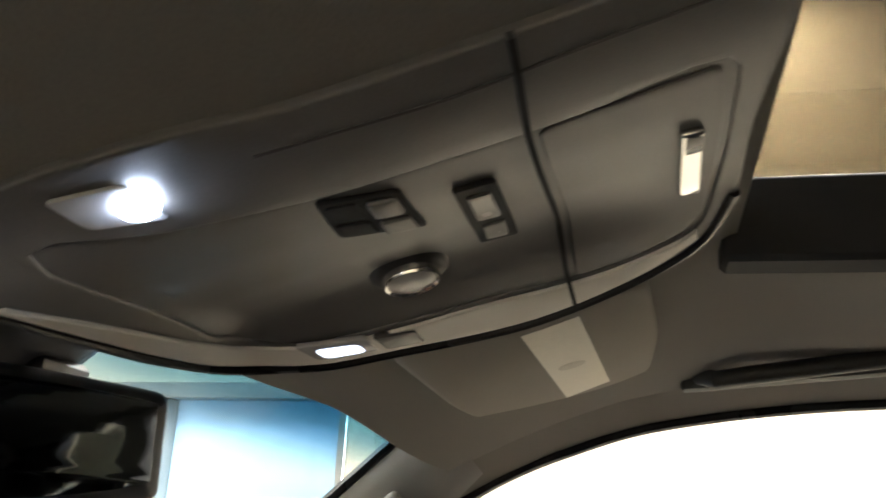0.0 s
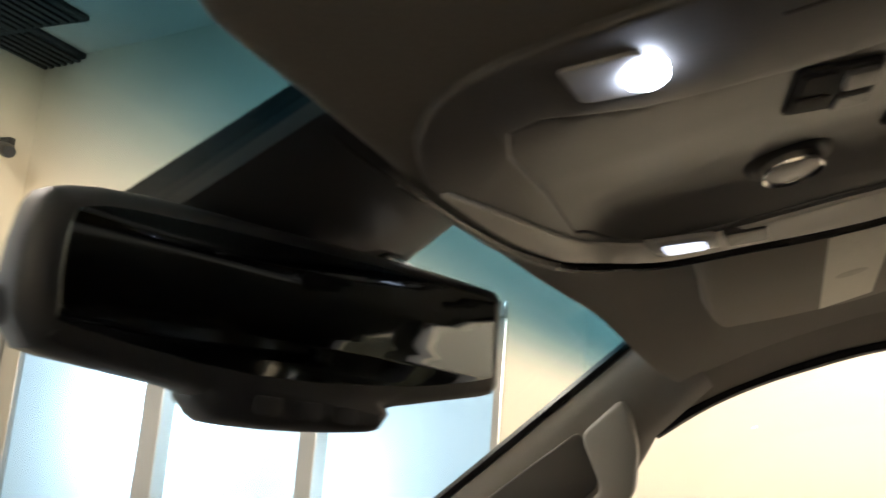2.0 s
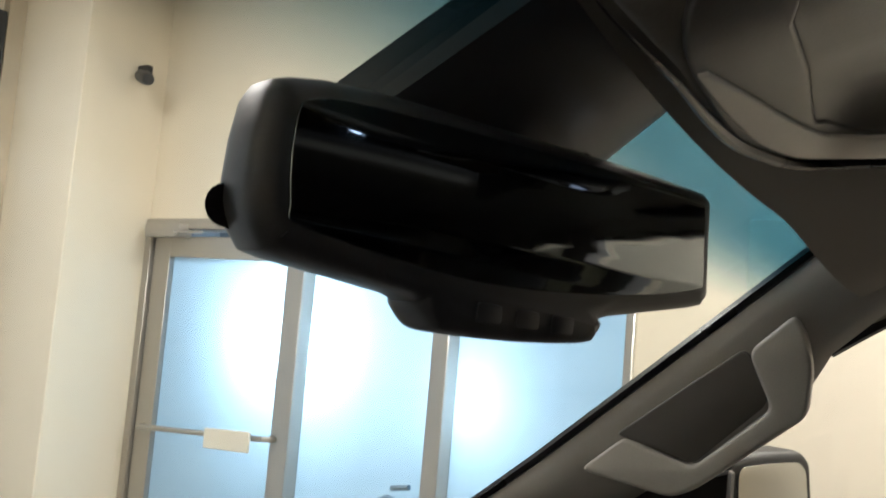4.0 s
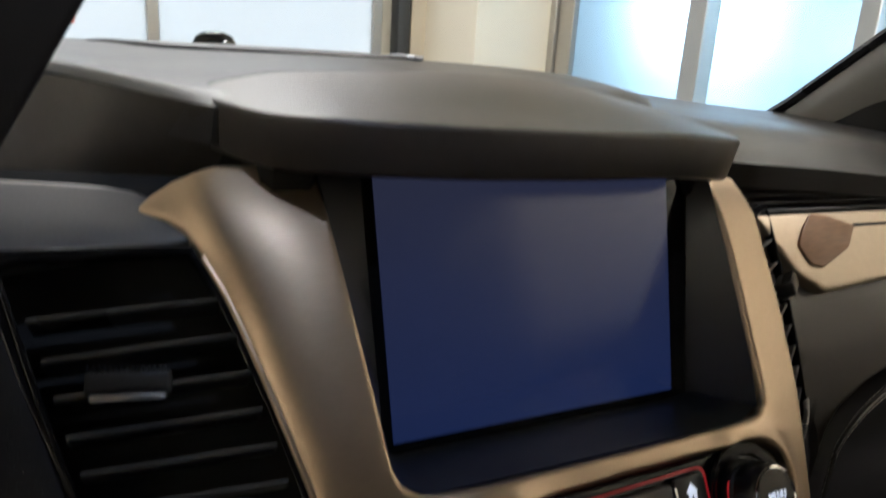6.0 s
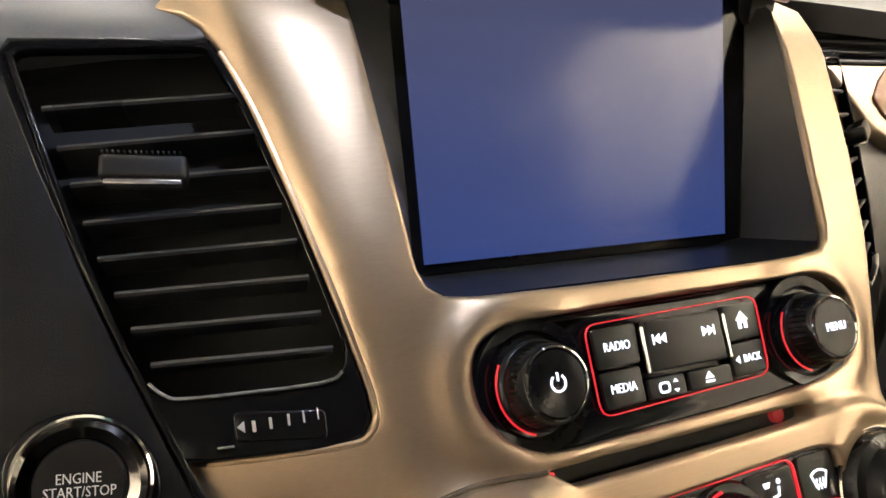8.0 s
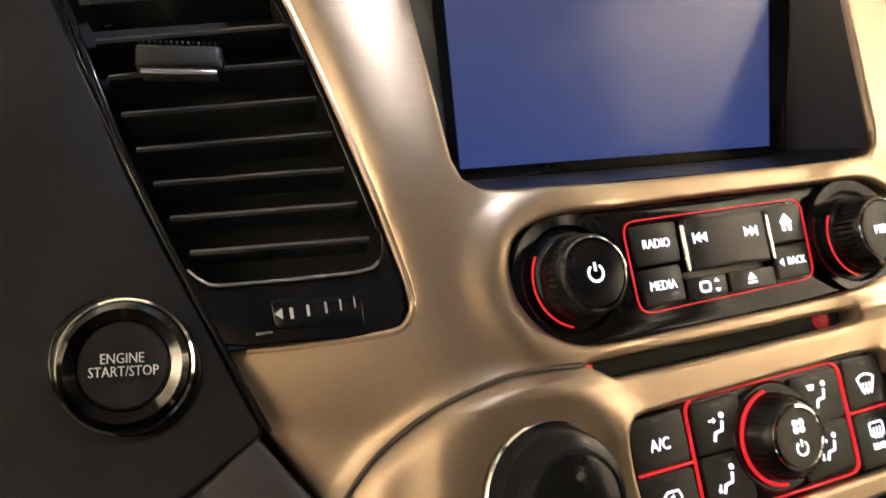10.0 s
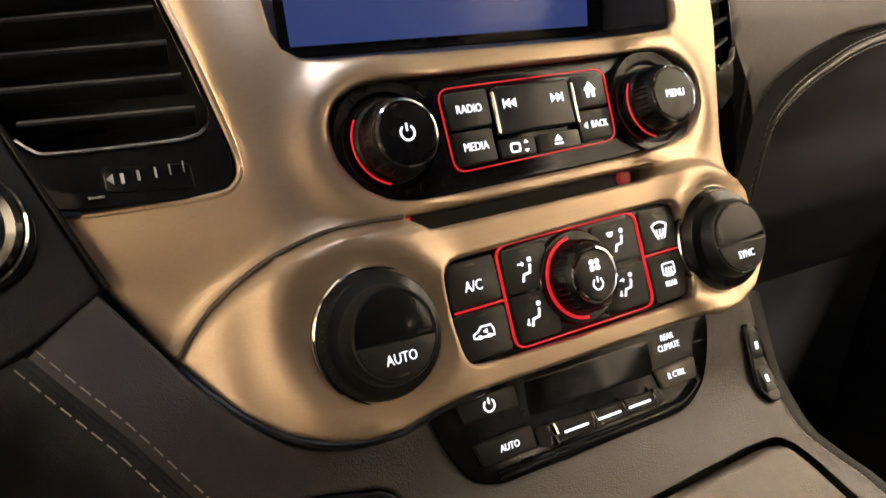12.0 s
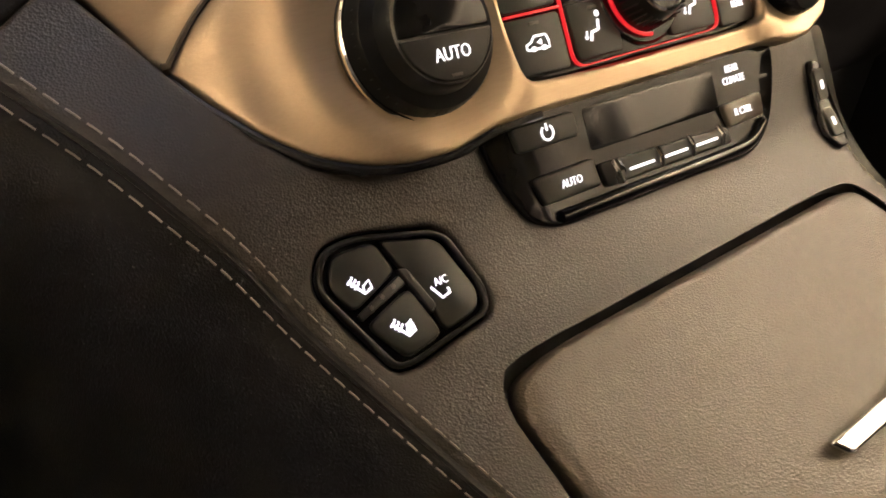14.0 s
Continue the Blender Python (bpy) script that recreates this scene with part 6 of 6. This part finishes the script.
plate("console_top", [body_out, LID_OUT, SEAT], -0.010, -0.001, LEATHER_BROWN, con, "leather console top", bevel=0.002, cut=0.008)
put("gasket", tube([stack(u, v) + tangent_frame(stack, u, v)[3] * swell(u, v) for u, v in spline(mm([(-58, -140.5), (-80, -142), (-96, -145.6), (-112, -146), (-124.5, -143.8), (-138.5, -137.5), (-152, -127), (-165, -112.5), (-169, -107)]), 5, False)], 0.0016, 8), RUBBER, con, "black rubber gasket")
plate("lid_gap", [mm([(-125, -485), (-118, -200), (115, -195), (142, -485)])], -0.020, -0.016, VOID, con, bevel=0.0003, cut=0.02)
lid = plate("lid", [rounded(mm([(-103, -480), (-99, -264), (-105.5, -231), (-101, -220), (-82, -216), (84, -209), (97, -211), (107, -225), (124, -265), (130, -480)]), 0.010, 5)], -0.014, 0.0005, LIT_LID_LEATHER, con, "leather lid of the storage box", bevel=0.004, cut=0.008)
plate("lid_handle", [rounded(mm([(-9, -289), (-3, -297.5), (100, -292), (104, -283)]), 0.003)], 0.002, 0.0055, CHROME, lid, "bright chrome handle bar", bevel=0.0018, cut=0.02)


def flank(a, b, edge, side):
    i = a * (len(edge) - 1)
    k = min(int(i), len(edge) - 2)
    q = Vector(edge[k]).lerp(Vector(edge[k + 1]), i - k)
    p = stack(q.x, q.y)
    n = tangent_frame(stack, q.x, q.y)[3]
    t = b * 0.30
    roll = min(1, b * 8)
    return p - n * 0.001 + Vector((side * (0.012 * math.sin(roll * math.pi / 2) + 0.03 * max(0, b - 0.125)), 0.0, -0.008 * (1 - math.cos(roll * math.pi / 2)) - t * max(0, b - 0.08)))


# flanks take the darkened leather, so their shade is in the colour
put("flank", grid(lambda a, b: flank(a, b, top_left, -1), 50, 24, (0.012, 0, -0.004)), FLANK_LEATHER, con, "stitched leather flank with its shade in the colour")
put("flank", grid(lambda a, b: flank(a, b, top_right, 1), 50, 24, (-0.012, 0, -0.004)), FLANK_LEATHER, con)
# dark tube in place of the shaded valley between the stitch rows
put("seam_valley_shade", tube([stack(u, v) - tangent_frame(stack, u, v)[3] * 0.0012 + Vector((-0.001, 0, 0)) for u, v in top_left], 0.0010, 6), FLANK_LEATHER, con)
seam(spline([(x + 0.0035, y + 0.002) for x, y in top_left], 1, False), stack, "stitching", con, w=-0.0004)
outer_seam = lambda u, v: stack(u, v) + Vector((-0.001, 0, -0.0015))
seam(spline([(x - 0.0028, y - 0.002) for x, y in top_left], 1, False), outer_seam, "stitching", con, w=0.0004)
seam([(x - 0.003, y) for x, y in top_right[4:]], stack, "stitching", con, w=-0.0004)
put("body", rbox((-0.10, -0.75, FLOOR + 0.34), (0.13, -0.12, 0.80), 0.02, 2), MATTE, con)

seat = plate("seat_switch_panel", [SEAT], -0.009, -0.003, PIANO, con, "black seat heating switch panel", bevel=0.001)
plate("panel_rim", [rounded(mm([(-151.5, -172), (-146, -161.5), (-134, -160.5), (-107.5, -166.5), (-102.5, -170), (-96.8, -189), (-99.5, -197.5), (-131, -203.3), (-138, -202.3)]), 0.007, 4), rounded(mm([(-149.5, -172), (-144.5, -163), (-134, -162.3), (-108, -168.3), (-104.5, -171), (-98.8, -189), (-101, -196), (-131, -201.5), (-136.5, -201)]), 0.006, 4)], -0.003, 0.0006, RUBBER, seat, bevel=0.001)
for pts in ([(-147, -173), (-143, -164.5), (-128.5, -164), (-124.3, -175), (-142, -182.4)], [(-126.5, -164.5), (-109, -168.8), (-105.5, -172), (-100, -189), (-103, -195), (-116.5, -197.5), (-117.5, -189), (-121.5, -176)], [(-140, -187.2), (-122.3, -181), (-119.5, -191.5), (-118.5, -198), (-132, -200.5)]):
    plate("switch", [rounded(mm(pts), 0.003)], -0.004, -0.0002, BUTTON, seat, bevel=0.0009)
plate("divider", [rounded(mm([(-123.5, -174.5), (-120.5, -175.5), (-116, -189), (-118.5, -191)]), 0.0008)], -0.004, 0.0000, BUTTON, seat, bevel=0.0005)
bar_l = plate("lamp_bar", [rounded(mm([(-141.5, -183.6), (-123.6, -176.4), (-122.4, -179.6), (-140.6, -185.6)]), 0.0008)], -0.004, -0.0008, BUTTON, seat, bevel=0.0004)
for k in range(3):
    plate("indicator", [circle(-0.1365 + 0.0048 * k, -0.1828 + 0.00185 * k, 0.0008, 10)], -0.0008, -0.0005, bpy.data.materials["unlit_mark"], bar_l, bevel=0.0001)


def seat_sign(u, v, warm_base):
    """A seat in profile with heat waves behind its back, and over its base where that is warmed too."""
    glyph(at(u, v, [(-3.9, 2.5), (0.5, -3.2), (3.8, -1.9)], 0.86), 0.0, SEAT_GLOW, seat, 0.0008)
    glyph(at(u, v, [(3.7, -1.5), (3.5, 1.0), (0.6, -0.6), (0.5, -2.6)], 0.86), 0.0, SEAT_GLOW, seat, 0.0005)
    for k in range(3):
        x, y = -3.9 + 1.0 * k, 2.4 - 1.2 * k
        glyph(at(u, v, [(x - 0.9, y - 0.7), (x, y + 0.2), (x + 0.9, y + 0.5), (x + 1.7, y + 1.5)], 0.86), 0.0002, SEAT_GLOW, seat, 0.0006)
    if warm_base:
        for k in range(3):
            x, y = 1.2 + 1.0 * k, -1.6 + 0.5 * k
            glyph(at(u, v, [(x - 0.3, y - 0.6), (x + 0.2, y + 0.6), (x - 0.2, y + 1.6), (x + 0.2, y + 2.6)], 0.86), 0.0002, SEAT_GLOW, seat, 0.0006)


seat_sign(-0.1372, -0.1755, False)
seat_sign(-0.1296, -0.1920, True)
plate("symbol", [stroke(at(-0.1125, -0.1855, [(-3.0, 1.9), (-0.6, -2.4), (2.6, -1.6), (2.5, 0.0)]), 0.0008)], 0.0, 0.0003, SEAT_GLOW, seat, bevel=0.00005)
words("lettering", "A/C", -0.1112, -0.1828, 0.0040, 0.0, SEAT_GLOW, seat)
# power outlet switch on the passenger's flank
swp = plate("tow_switch_panel", [rounded(mm([(101, -150), (109, -152), (110, -192), (102, -192), (97, -184)]), 0.003)], -0.003, 0.0015, PIANO, con, bevel=0.001)
for v in (-0.162, -0.180):
    plate("switch", [rounded([(0.1005, v - 0.007), (0.1005, v + 0.007), (0.1075, v + 0.007), (0.108, v - 0.007)], 0.0015)], 0.001, 0.003, BUTTON, swp, bevel=0.0006)
    plate("symbol", [rrect(0.1030, v - 0.002, 0.1050, v + 0.002, 0.0005)], 0.0031, 0.0033, WHITE_GLOW, swp, bevel=0.00005)

# ---- gear lever on the steering column ----
lev = thing("gear_lever", (-0.34, -0.03, 1.16), "black gear lever on the steering column", "gear lever")
axis0, axis1 = Vector((-0.277, -0.031, 1.237)), Vector((-0.2205, -0.030, 1.3425))
put("stem", tube([(-0.34, -0.030, 1.16), (-0.30, -0.031, 1.20), axis0], [0.009, 0.009, 0.010], 12), MATTE, lev)
bm = rbox((-0.013, -0.010, 0.0), (0.013, 0.010, 0.1195), 0.0035, 3)
zz = (axis1 - axis0).normalized()
xx = (Vector((0, -1, 0)).cross(zz)).normalized()
yy = zz.cross(xx)
bmesh.ops.transform(bm, matrix=Matrix(((xx.x, yy.x, zz.x, axis0.x), (xx.y, yy.y, zz.y, axis0.y), (xx.z, yy.z, zz.z, axis0.z), (0, 0, 0, 1))), verts=bm.verts)
put("grip", bm, PANEL_BLACK, lev, "matte black lever grip")
bm = rbox((-0.005, -0.0118, 0.090), (0.006, -0.009, 0.108), 0.002, 2)
bmesh.ops.transform(bm, matrix=Matrix(((xx.x, yy.x, zz.x, axis0.x), (xx.y, yy.y, zz.y, axis0.y), (xx.z, yy.z, zz.z, axis0.z), (0, 0, 0, 1))), verts=bm.verts)
put("button", bm, BUTTON, lev)
